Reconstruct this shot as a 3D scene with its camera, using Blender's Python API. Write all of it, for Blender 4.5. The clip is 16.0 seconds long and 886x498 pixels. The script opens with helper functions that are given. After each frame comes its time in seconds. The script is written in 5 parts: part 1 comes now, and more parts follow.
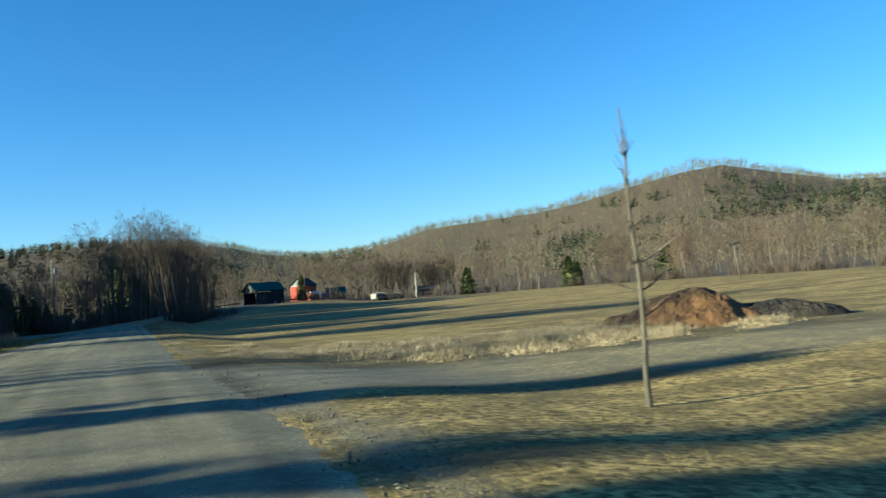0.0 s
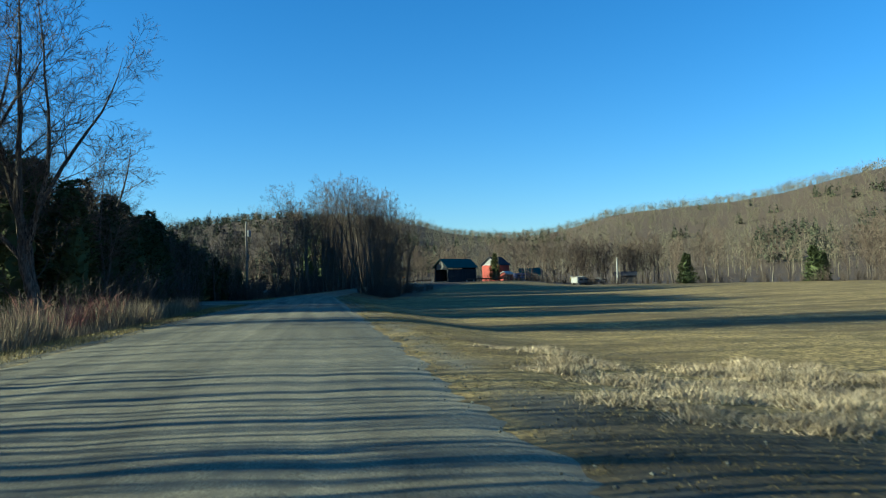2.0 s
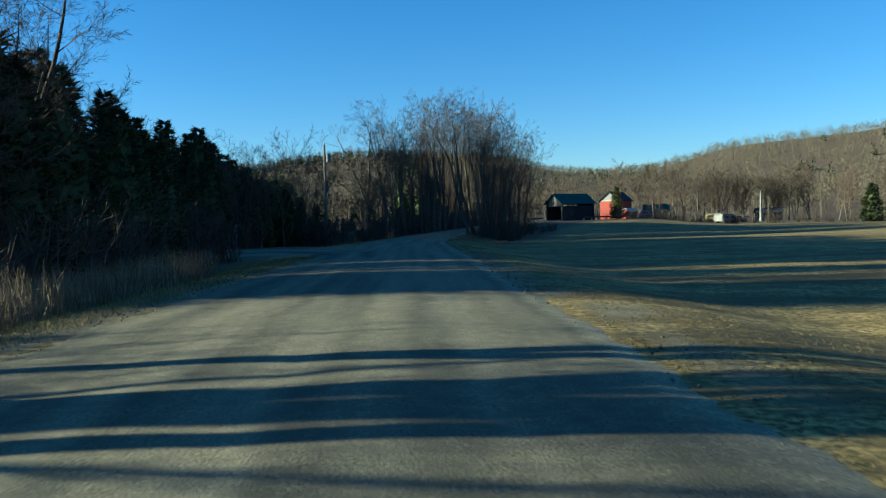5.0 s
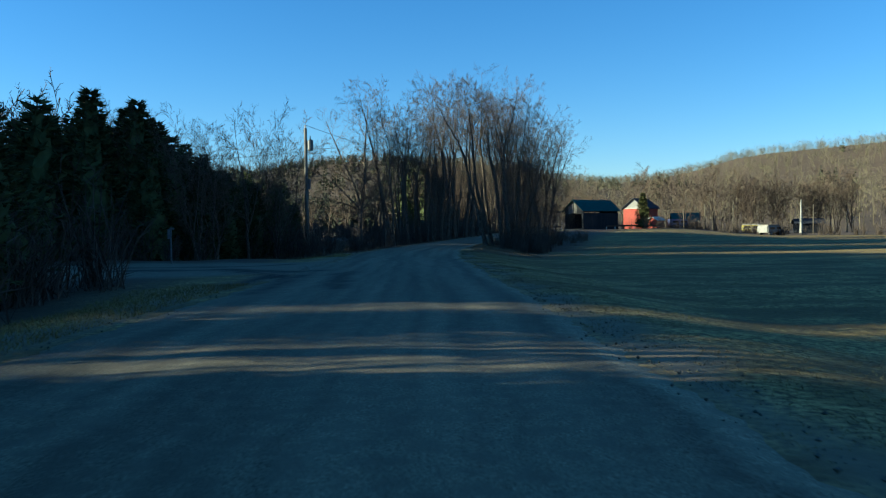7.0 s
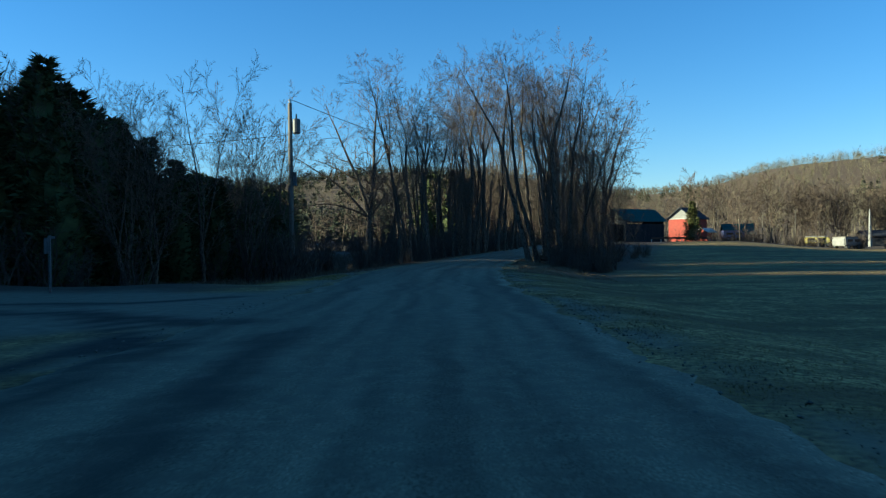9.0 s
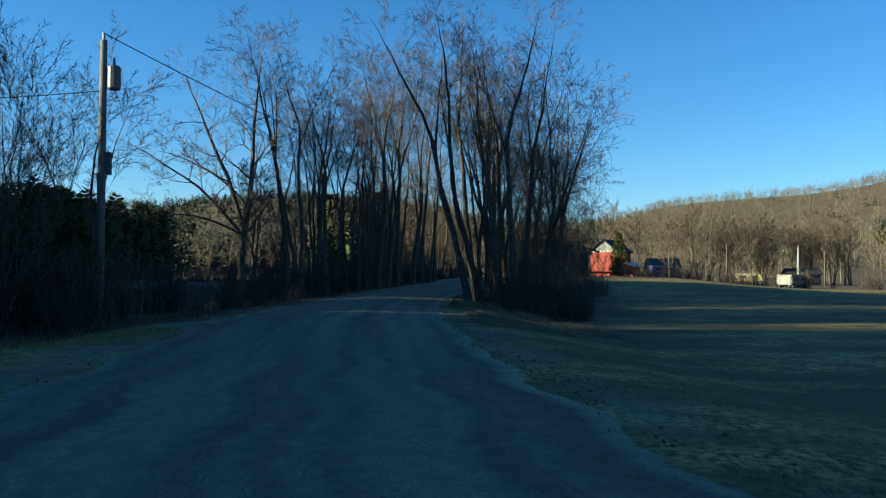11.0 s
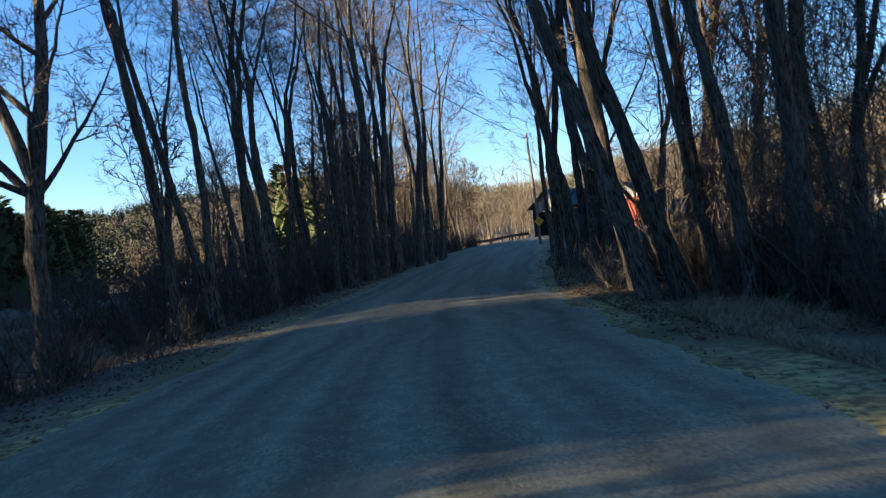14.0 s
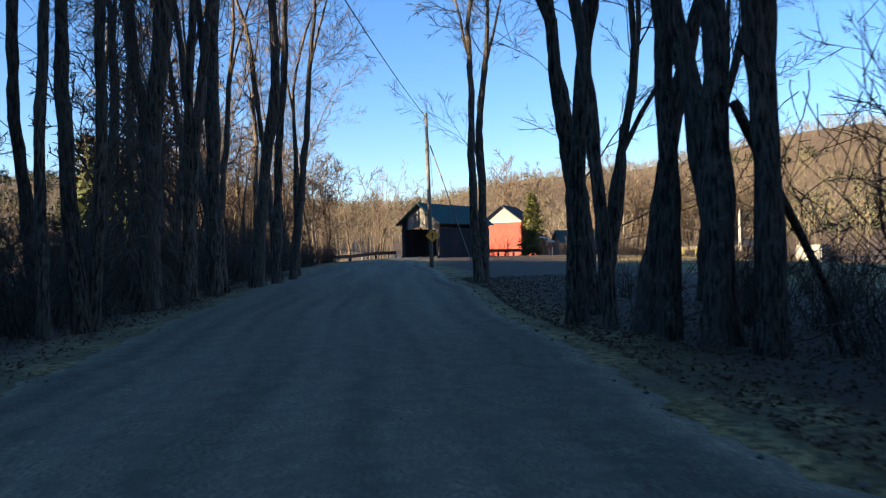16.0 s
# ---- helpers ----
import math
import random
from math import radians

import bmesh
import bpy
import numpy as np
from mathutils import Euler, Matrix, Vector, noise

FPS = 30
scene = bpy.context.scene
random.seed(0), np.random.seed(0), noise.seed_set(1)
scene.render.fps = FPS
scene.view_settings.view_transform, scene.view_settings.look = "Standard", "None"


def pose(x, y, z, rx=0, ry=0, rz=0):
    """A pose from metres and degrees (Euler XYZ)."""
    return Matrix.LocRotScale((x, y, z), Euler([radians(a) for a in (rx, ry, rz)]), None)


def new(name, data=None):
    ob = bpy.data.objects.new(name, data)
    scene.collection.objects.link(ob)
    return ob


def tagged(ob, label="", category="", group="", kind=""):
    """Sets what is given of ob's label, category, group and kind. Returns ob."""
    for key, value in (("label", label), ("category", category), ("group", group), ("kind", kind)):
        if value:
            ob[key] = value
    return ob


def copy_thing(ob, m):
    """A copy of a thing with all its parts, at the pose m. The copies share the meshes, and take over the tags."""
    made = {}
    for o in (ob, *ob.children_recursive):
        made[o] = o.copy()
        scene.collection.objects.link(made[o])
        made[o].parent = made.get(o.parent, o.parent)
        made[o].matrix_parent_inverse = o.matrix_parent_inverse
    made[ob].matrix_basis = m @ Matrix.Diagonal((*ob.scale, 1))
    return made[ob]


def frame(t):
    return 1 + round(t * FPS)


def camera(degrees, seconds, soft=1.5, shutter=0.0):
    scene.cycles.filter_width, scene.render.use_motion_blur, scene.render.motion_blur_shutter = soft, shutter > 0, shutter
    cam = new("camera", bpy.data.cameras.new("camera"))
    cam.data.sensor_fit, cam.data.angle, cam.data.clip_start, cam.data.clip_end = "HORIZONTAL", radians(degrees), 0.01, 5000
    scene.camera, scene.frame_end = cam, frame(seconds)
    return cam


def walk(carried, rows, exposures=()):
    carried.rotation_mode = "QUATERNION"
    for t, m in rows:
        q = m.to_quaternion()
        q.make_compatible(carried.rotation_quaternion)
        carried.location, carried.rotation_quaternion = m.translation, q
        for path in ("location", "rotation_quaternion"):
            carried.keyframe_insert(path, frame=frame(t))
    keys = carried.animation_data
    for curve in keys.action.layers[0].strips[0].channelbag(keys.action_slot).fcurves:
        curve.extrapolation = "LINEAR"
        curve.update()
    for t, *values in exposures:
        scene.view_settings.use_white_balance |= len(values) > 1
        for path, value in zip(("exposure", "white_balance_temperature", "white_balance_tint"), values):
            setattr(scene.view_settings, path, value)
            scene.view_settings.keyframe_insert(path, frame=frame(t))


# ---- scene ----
# ---------------------------------------------------------------- camera
cam = camera(56.5, 16.0, soft=1.2, shutter=0.15)
PATH = [
    (0, 0.000, 0.000, 1.368, -20.62, 2.79, 4.65),
    (0.5, -0.102, 3.835, 1.353, -13.07, 1.85, 2.92),
    (1, -0.240, 7.651, 1.335, -10.83, 2.34, 1.78),
    (1.5, -0.386, 11.508, 1.316, -9.06, 1.11, 1.62),
    (2, -0.558, 15.339, 1.295, -8.17, 2.31, 1.46),
    (2.5, -0.806, 19.294, 1.288, -7.93, 3.32, 2.53),
    (3, -0.989, 23.289, 1.301, -7.80, 2.77, 2.64),
    (3.5, -1.098, 27.210, 1.322, -7.27, 3.36, 3.61),
    (4, -1.189, 31.080, 1.342, -6.23, 3.15, 2.74),
    (4.5, -1.274, 34.929, 1.365, -3.36, -0.18, 1.98),
    (5, -1.367, 38.752, 1.383, -1.68, -1.75, 1.67),
    (5.2, -1.397, 40.291, 1.389, -1.17, -0.73, 2.21),
    (7.3, -1.459, 56.804, 1.360, -1.45, -1.54, 0.61),
    (7.5, -1.472, 58.354, 1.354, -1.35, -1.89, 0.41),
    (8, -1.537, 62.186, 1.335, 0.77, -1.74, -0.05),
    (8.5, -1.589, 65.950, 1.313, 1.42, -0.62, 0.44),
    (9, -1.691, 69.679, 1.292, 0.04, -0.29, 0.79),
    (9.5, -1.771, 73.455, 1.281, -3.40, -0.78, -0.79),
    (9.7, -1.810, 74.981, 1.280, -5.15, 0.46, -1.90),
    (11.8, -2.070, 91.420, 1.378, -7.87, 1.87, 0.23),
    (12, -2.086, 93.011, 1.380, -8.33, 1.65, 0.03),
    (12.5, -2.117, 97.010, 1.380, -8.48, 1.16, 1.04),
    (13, -2.096, 101.041, 1.374, -8.13, -1.51, 3.36),
    (13.5, -2.009, 104.976, 1.362, -8.16, 1.09, 4.86),
    (14, -1.754, 109.030, 1.343, -9.18, -0.06, 6.69),
    (14.5, -1.413, 112.925, 1.317, -13.25, 0.14, 5.20),
    (15, -0.950, 116.834, 1.300, -16.60, -0.16, 3.87),
    (15.2, -0.720, 118.331, 1.298, -17.72, 0.51, 4.29),
    (15.5, -0.326, 120.563, 1.301, -18.99, 0.43, 2.68),
    (16, 0.412, 124.401, 1.318, -19.92, 0.58, 1.35),
]
EXPOSURE = [(0, 1.99, 5650, 2), (2, 1.83, 5350, 0), (3, 1.8, 5300, 0), (4, 1.88, 5450, 0), (5, 1.78, 5450, 0), (7.5, 1.93, 5750, 4), (8.5, 1.9, 5750, 4), (9, 1.9, 5800, 4), (9.5, 1.92, 6000, 5), (12, 1.85, 5900, 5), (13, 2.2, 6650, 12), (14, 2.66, 6800, 24), (15, 2.88, 7250, 30), (16, 2.6, 7100, 29)]
walk(cam, [(t, pose(x, y, z, 0, 0, yaw) @ pose(0, 0, 0, 90 + pitch, 0, 0) @ pose(0, 0, 0, 0, 0, -roll))
           for t, x, y, z, yaw, pitch, roll in PATH], EXPOSURE)

# ---------------------------------------------------------------- sky and sun
SUN_EL, SHADOW_DIR = 14.0, 1.0          # degrees: sun's height; way in which shadows fall, from +x
world = bpy.data.worlds.new("sky")
scene.world = world
world.use_nodes = True
wn = world.node_tree.nodes
sky = wn.new("ShaderNodeTexSky")
sky.sky_type = "NISHITA"
sky.sun_disc = False
sky.sun_elevation = radians(SUN_EL)
sky.sun_rotation = radians(270 - SHADOW_DIR)
sky.air_density, sky.dust_density, sky.ozone_density = 1.0, 0.0, 4.5
wn["Background"].inputs["Strength"].default_value = 0.052
tint = wn.new("ShaderNodeHueSaturation")
tint.inputs["Saturation"].default_value = 1.15
world.node_tree.links.new(sky.outputs[0], tint.inputs["Color"])
world.node_tree.links.new(tint.outputs[0], wn["Background"].inputs["Color"])
sun = new("sun", bpy.data.lights.new("sun", "SUN"))
sun.data.energy, sun.data.angle, sun.data.color = 5.0, radians(0.6), (0.93, 0.88, 0.59)
sd = Vector((math.cos(radians(SHADOW_DIR)) * math.cos(radians(SUN_EL)), math.sin(radians(SHADOW_DIR)) * math.cos(radians(SUN_EL)), -math.sin(radians(SUN_EL))))
sun.matrix_world = Matrix.Translation((-60, 0, 60)) @ sd.to_track_quat("-Z", "Y").to_matrix().to_4x4()


# ---------------------------------------------------------------- materials
def surface(name, dark, light, scale=4.0, rough=0.9, bump=0.3, big=0.4, third=None, coords="Object", stretch=(1, 1, 1), spec=0.2, metal=0.0, vary=0.0):
    """A worn surface: two colours mixed by fine noise, tinted by a second, larger noise."""
    m = bpy.data.materials.new(name)
    m.use_nodes = True
    n, l = m.node_tree.nodes, m.node_tree.links
    b = n["Principled BSDF"]
    b.inputs["Roughness"].default_value, b.inputs["Specular IOR Level"].default_value, b.inputs["Metallic"].default_value = rough, spec, metal
    if coords == "World":
        src = n.new("ShaderNodeNewGeometry").outputs["Position"]
    else:
        src = n.new("ShaderNodeTexCoord").outputs[coords]
    mp = n.new("ShaderNodeMapping")
    mp.inputs["Scale"].default_value = stretch
    l.new(src, mp.inputs["Vector"])
    fine = n.new("ShaderNodeTexNoise")
    fine.inputs["Scale"].default_value, fine.inputs["Detail"].default_value, fine.inputs["Roughness"].default_value = scale, 6, 0.65
    l.new(mp.outputs[0], fine.inputs["Vector"])
    ramp = n.new("ShaderNodeValToRGB")
    ramp.color_ramp.elements[0].position, ramp.color_ramp.elements[1].position = 0.32, 0.68
    ramp.color_ramp.elements[0].color, ramp.color_ramp.elements[1].color = (*dark, 1), (*light, 1)
    l.new(fine.outputs[0], ramp.inputs[0])
    out = ramp.outputs[0]
    if third is not None:
        large = n.new("ShaderNodeTexNoise")
        large.inputs["Scale"].default_value, large.inputs["Detail"].default_value = scale * 0.13, 4
        l.new(mp.outputs[0], large.inputs["Vector"])
        r2 = n.new("ShaderNodeValToRGB")
        r2.color_ramp.elements[0].position, r2.color_ramp.elements[1].position = 0.42, 0.62
        r2.color_ramp.elements[0].color, r2.color_ramp.elements[1].color = (0, 0, 0, 1), (big, big, big, 1)
        l.new(large.outputs[0], r2.inputs[0])
        mix = n.new("ShaderNodeMix")
        mix.data_type = "RGBA"
        mix.inputs[7].default_value = (*third, 1)
        l.new(r2.outputs[0], mix.inputs[0])
        l.new(out, mix.inputs[6])
        out = mix.outputs[2]
    if vary:
        info = n.new("ShaderNodeObjectInfo")
        hsv = n.new("ShaderNodeHueSaturation")
        rng = n.new("ShaderNodeMapRange")
        rng.inputs[3].default_value, rng.inputs[4].default_value = 1 - vary, 1 + vary
        l.new(info.outputs["Random"], rng.inputs[0])
        l.new(rng.outputs[0], hsv.inputs["Value"])
        l.new(out, hsv.inputs["Color"])
        out = hsv.outputs[0]
    l.new(out, b.inputs["Base Color"])
    if bump:
        bn = n.new("ShaderNodeBump")
        bn.inputs["Strength"].default_value, bn.inputs["Distance"].default_value = bump, 0.05
        l.new(fine.outputs[0], bn.inputs["Height"])
        l.new(bn.outputs[0], b.inputs["Normal"])
    return m


def island_tint(m, amount=0.3):
    """Vary a joined mass from piece to piece."""
    n, l = m.node_tree.nodes, m.node_tree.links
    b = n["Principled BSDF"]
    old = b.inputs["Base Color"].links[0].from_socket
    geo = n.new("ShaderNodeNewGeometry")
    rng = n.new("ShaderNodeMapRange")
    rng.inputs[3].default_value, rng.inputs[4].default_value = 1 - amount, 1 + amount
    hsv = n.new("ShaderNodeHueSaturation")
    l.new(geo.outputs["Random Per Island"], rng.inputs[0])
    l.new(rng.outputs[0], hsv.inputs["Value"])
    l.new(old, hsv.inputs["Color"])
    l.new(hsv.outputs[0], b.inputs["Base Color"])
    return m


def bark_material():
    """Furrowed bark: long dark cracks between ridges, and pale blots of lichen."""
    m = surface("bark", (0.012, 0.009, 0.007), (0.165, 0.122, 0.088), 24, 0.95, 0, 0.6, (0.085, 0.07, 0.055), stretch=(1, 1, 0.16), vary=0.25)
    n, l = m.node_tree.nodes, m.node_tree.links
    b = n["Principled BSDF"]
    base = b.inputs["Base Color"].links[0].from_socket
    ridge = [q for q in n if q.type == "VALTORGB"][0].color_ramp.elements
    ridge[0].position, ridge[1].position = 0.41, 0.6
    co = n.new("ShaderNodeTexCoord")
    blot = n.new("ShaderNodeTexNoise")
    blot.inputs["Scale"].default_value, blot.inputs["Detail"].default_value = 7, 5
    l.new(co.outputs["Object"], blot.inputs["Vector"])
    edge = n.new("ShaderNodeValToRGB")
    edge.color_ramp.elements[0].position, edge.color_ramp.elements[1].position = 0.6, 0.68
    edge.color_ramp.elements[0].color, edge.color_ramp.elements[1].color = (0, 0, 0, 1), (0.55, 0.55, 0.55, 1)
    l.new(blot.outputs[0], edge.inputs[0])
    mix = n.new("ShaderNodeMix")
    mix.data_type = "RGBA"
    mix.inputs[7].default_value = (0.155, 0.15, 0.125, 1)
    l.new(edge.outputs[0], mix.inputs[0])
    l.new(base, mix.inputs[6])
    l.new(mix.outputs[2], b.inputs["Base Color"])
    bump = n.new("ShaderNodeBump")
    bump.inputs["Strength"].default_value, bump.inputs["Distance"].default_value = 1.0, 0.08
    l.new([q for q in n if q.type == "TEX_NOISE"][0].outputs[0], bump.inputs["Height"])
    l.new(bump.outputs[0], b.inputs["Normal"])
    return m


M_BARK = bark_material()
M_PALE = surface("pale_bark", (0.05, 0.042, 0.033), (0.14, 0.118, 0.09), 6, 0.9, 0.4, 0.5, (0.14, 0.12, 0.092), stretch=(1, 1, 0.4), vary=0.25)
M_TWIG = surface("twigs", (0.052, 0.037, 0.028), (0.125, 0.09, 0.064), 2, 0.9, 0, 0.4, (0.098, 0.07, 0.05), vary=0.25)
M_NEEDLE = island_tint(surface("needles", (0.03, 0.038, 0.017), (0.068, 0.08, 0.033), 2, 0.9, 0, 0.4, (0.072, 0.078, 0.03), vary=0.3, spec=0.05), 0.4)
M_FARTWIG = island_tint(surface("far_twigs", (0.06, 0.05, 0.033), (0.135, 0.112, 0.074), 0.05, 0.95, 0, 0.6, (0.10, 0.092, 0.052), coords="World"), 0.16)
M_FARPINE = island_tint(surface("far_needles", (0.02, 0.024, 0.014), (0.042, 0.048, 0.028), 0.05, 0.9, 0, 0.4, (0.05, 0.05, 0.03), coords="World"), 0.4)
M_STRAW = island_tint(surface("dry_grass", (0.10, 0.073, 0.042), (0.30, 0.225, 0.135), 3, 0.9, 0, 0.7, (0.16, 0.115, 0.08), coords="World"), 0.4)
M_TUSSOCK = island_tint(surface("tussock_straw", (0.2, 0.15, 0.09), (0.50, 0.39, 0.24), 3, 0.9, 0, 0.7, (0.22, 0.165, 0.10), coords="World"), 0.4)
M_TURF = island_tint(surface("short_grass", (0.13, 0.094, 0.034), (0.36, 0.262, 0.095), 2.5, 0.9, 0, 0.7, (0.105, 0.083, 0.028), coords="World"), 0.45)
M_MOSS = island_tint(surface("green_turf", (0.033, 0.027, 0.010), (0.092, 0.07, 0.024), 2.5, 0.9, 0, 0.6, (0.066, 0.043, 0.02), coords="World"), 0.4)
M_MEADOW = island_tint(surface("brown_grass", (0.06, 0.042, 0.027), (0.17, 0.122, 0.075), 2.5, 0.9, 0, 0.6, (0.09, 0.062, 0.04), coords="World"), 0.4)
M_BRUSH = surface("brush_stems", (0.03, 0.023, 0.019), (0.085, 0.064, 0.049), 3, 0.9, 0, 0.4, (0.09, 0.064, 0.048), vary=0.3)
M_REDBRUSH = surface("red_brush_stems", (0.12, 0.045, 0.04), (0.24, 0.10, 0.08), 3, 0.9, 0, 0.4, (0.15, 0.09, 0.07), vary=0.3)
M_DARKSOIL = surface("dark_soil", (0.010, 0.009, 0.008), (0.036, 0.03, 0.025), 5, 0.95, 0.9, 0.6, (0.055, 0.042, 0.03))
M_SOIL = surface("heap_soil", (0.016, 0.012, 0.009), (0.085, 0.055, 0.032), 3, 0.95, 0.9, 0.85, (0.17, 0.085, 0.035))
M_WOOD = surface("dark_boards", (0.009, 0.011, 0.015), (0.022, 0.025, 0.032), 6, 0.85, 0.3, 0.4, (0.04, 0.037, 0.036), stretch=(3, 3, 0.3))
M_GREYWOOD = surface("grey_boards", (0.09, 0.083, 0.075), (0.20, 0.185, 0.165), 6, 0.85, 0.3, 0.4, (0.30, 0.27, 0.22), stretch=(3, 3, 0.3), vary=0.1)
M_RED = surface("barn_red", (0.21, 0.038, 0.026), (0.33, 0.062, 0.042), 3, 0.8, 0.2, 0.5, (0.2, 0.06, 0.045))
M_WHITE = surface("white_paint", (0.40, 0.38, 0.34), (0.60, 0.58, 0.53), 3, 0.7, 0.1, 0.6, (0.36, 0.33, 0.28))
M_CEDAR = island_tint(surface("cedar_needles", (0.045, 0.052, 0.016), (0.115, 0.115, 0.038), 2, 0.85, 0, 0.5, (0.09, 0.07, 0.028)), 0.4)
M_TOWER = surface("weathered_white", (0.15, 0.145, 0.135), (0.24, 0.23, 0.21), 3, 0.7, 0.1, 0.6, (0.14, 0.13, 0.11))
M_DULL = surface("dull_white_paint", (0.20, 0.195, 0.18), (0.33, 0.32, 0.29), 3, 0.6, 0.1, 0.6, (0.2, 0.18, 0.15))
M_GREENROOF = surface("green_metal_roof", (0.006, 0.05, 0.046), (0.012, 0.085, 0.078), 2, 0.7, 0.1, 0.3, (0.012, 0.045, 0.04), spec=0.2)
M_GREYROOF = surface("grey_shingles", (0.016, 0.018, 0.024), (0.04, 0.044, 0.055), 8, 0.9, 0.4, 0.4, (0.05, 0.05, 0.055))
M_POLE = surface("pole_wood", (0.085, 0.076, 0.064), (0.20, 0.18, 0.15), 7, 0.9, 0.4, 0.4, (0.17, 0.15, 0.125), stretch=(2, 2, 0.15), vary=0.2)
M_STEEL = surface("galvanised_steel", (0.07, 0.073, 0.076), (0.15, 0.153, 0.157), 5, 0.6, 0.1, 0.3, (0.14, 0.13, 0.12), spec=0.4, metal=0.3)
M_RUST = surface("weathered_rail", (0.05, 0.03, 0.022), (0.12, 0.072, 0.05), 5, 0.8, 0.2, 0.3, (0.07, 0.05, 0.04))
M_YELLOW = surface("sign_yellow", (0.88, 0.25, 0.01), (0.93, 0.31, 0.015), 3, 0.5, 0, 0.3, (0.8, 0.26, 0.03), spec=0.5)
M_BLACK = surface("black_parts", (0.01, 0.01, 0.01), (0.03, 0.03, 0.03), 5, 0.6, 0.05, spec=0.4)
M_GLASS = surface("dark_glass", (0.01, 0.012, 0.015), (0.03, 0.035, 0.04), 1, 0.1, 0, spec=0.6)


# ---------------------------------------------------------------- building blocks
class Build:
    """Gathers points and faces for one mesh."""

    def __init__(self):
        self.v, self.f = [], []

    def tube(self, pts, radii, sides=6, cap=True):
        pts = [Vector(p) for p in pts]
        base, n = len(self.v), len(pts)
        ref = Vector((0.31, 0.95, 0.05))
        for i, p in enumerate(pts):
            d = (pts[min(i + 1, n - 1)] - pts[max(i - 1, 0)]).normalized()
            u = d.cross(ref)
            if u.length < 0.05:
                u = d.cross(Vector((0.9, 0.1, 0.4)))
            u.normalize()
            w = d.cross(u)
            for k in range(sides):
                a = 2 * math.pi * k / sides
                self.v.append(p + (u * math.cos(a) + w * math.sin(a)) * radii[i])
        for i in range(n - 1):
            for k in range(sides):
                k2 = (k + 1) % sides
                self.f.append((base + i * sides + k, base + i * sides + k2, base + (i + 1) * sides + k2, base + (i + 1) * sides + k))
        if cap:
            self.f.append(tuple(base + (n - 1) * sides + k for k in range(sides)))
            self.f.append(tuple(base + k for k in reversed(range(sides))))

    def gnarl(self, amount, size, seed):
        """Swell and hollow the surface."""
        for i, p in enumerate(self.v):
            n = noise.noise_vector((p.x * size + seed, p.y * size, p.z * size * 0.5))
            self.v[i] = p + Vector((n[0], n[1], 0)) * amount

    def ribbon(self, pts, radii, rng):
        """A flat twig that narrows to a point."""
        d = pts[-1] - pts[0]
        w = d.cross(Vector((rng.gauss(0, 1), rng.gauss(0, 1), rng.gauss(0, 1))))
        if w.length < 1e-6:
            return
        w.normalize()
        b, n = len(self.v), len(pts)
        for i in range(n - 1):
            self.v += [pts[i] - w * radii[i], pts[i] + w * radii[i]]
        self.v.append(pts[-1])
        for i in range(n - 2):
            self.f.append((b + 2 * i, b + 2 * i + 1, b + 2 * i + 3, b + 2 * i + 2))
        self.f.append((b + 2 * n - 4, b + 2 * n - 3, b + 2 * n - 2))

    def poly(self, *pts):
        b = len(self.v)
        self.v.extend(Vector(p) for p in pts)
        self.f.append(tuple(range(b, b + len(pts))))

    def box(self, lo, hi, m=None):
        b = len(self.v)
        for x in (lo[0], hi[0]):
            for y in (lo[1], hi[1]):
                for z in (lo[2], hi[2]):
                    p = Vector((x, y, z))
                    self.v.append(m @ p if m else p)
        for f in ((0, 1, 3, 2), (4, 6, 7, 5), (0, 4, 5, 1), (2, 3, 7, 6), (0, 2, 6, 4), (1, 5, 7, 3)):
            self.f.append(tuple(b + i for i in f))

    def mesh(self, name, material, smooth=False):
        me = bpy.data.meshes.new(name)
        me.from_pydata([tuple(p) for p in self.v], [], self.f)
        me.materials.append(material)
        if smooth:
            me.polygons.foreach_set("use_smooth", [True] * len(me.polygons))
        me.update()
        return me


def part(name, build, material, parent, label="", smooth=False):
    ob = new(name, build.mesh(name, material, smooth))
    ob.parent = parent
    if label:
        tagged(ob, label)
    return ob


def thing(name, place, label, category, group="", turn=0.0, kind=""):
    ob = new(name)
    ob.empty_display_size = 0.2
    ob.matrix_world = pose(*place, 0, 0, turn)
    return tagged(ob, label, category, group, kind)


def smooth(a, b, x):
    s = min(1.0, max(0.0, (x - a) / (b - a)))
    return s * s * (3 - 2 * s)


def lerp_table(tab, y):
    if y <= tab[0][0]:
        return tab[0][1]
    for (a, p), (b, q) in zip(tab, tab[1:]):
        if y <= b:
            s = (y - a) / (b - a)
            s = s * s * (3 - 2 * s) * 0.3 + s * 0.7
            return p + (q - p) * s
    return tab[-1][1]


# ---------------------------------------------------------------- lie of the land
LEFT = [(-60, -6.3), (60, -6.3), (97, -5.7), (108, -5.7), (116, -4.6), (126, -2.5), (136, 0.0), (146, 2.6), (160, 7.0), (176, 12.0), (190, 17.6), (200, 22.4)]
RIGHT = [(-60, 1.4), (12, 1.7), (22, 1.2), (70, 0.9), (97, 0.6), (108, 1.1), (116, 1.8), (126, 3.3), (136, 5.9), (146, 9.0), (160, 13.0), (176, 17.6), (190, 22.6), (200, 27.2)]


def road_left(y):
    return lerp_table(LEFT, y)


def road_right(y):
    return lerp_table(RIGHT, y)


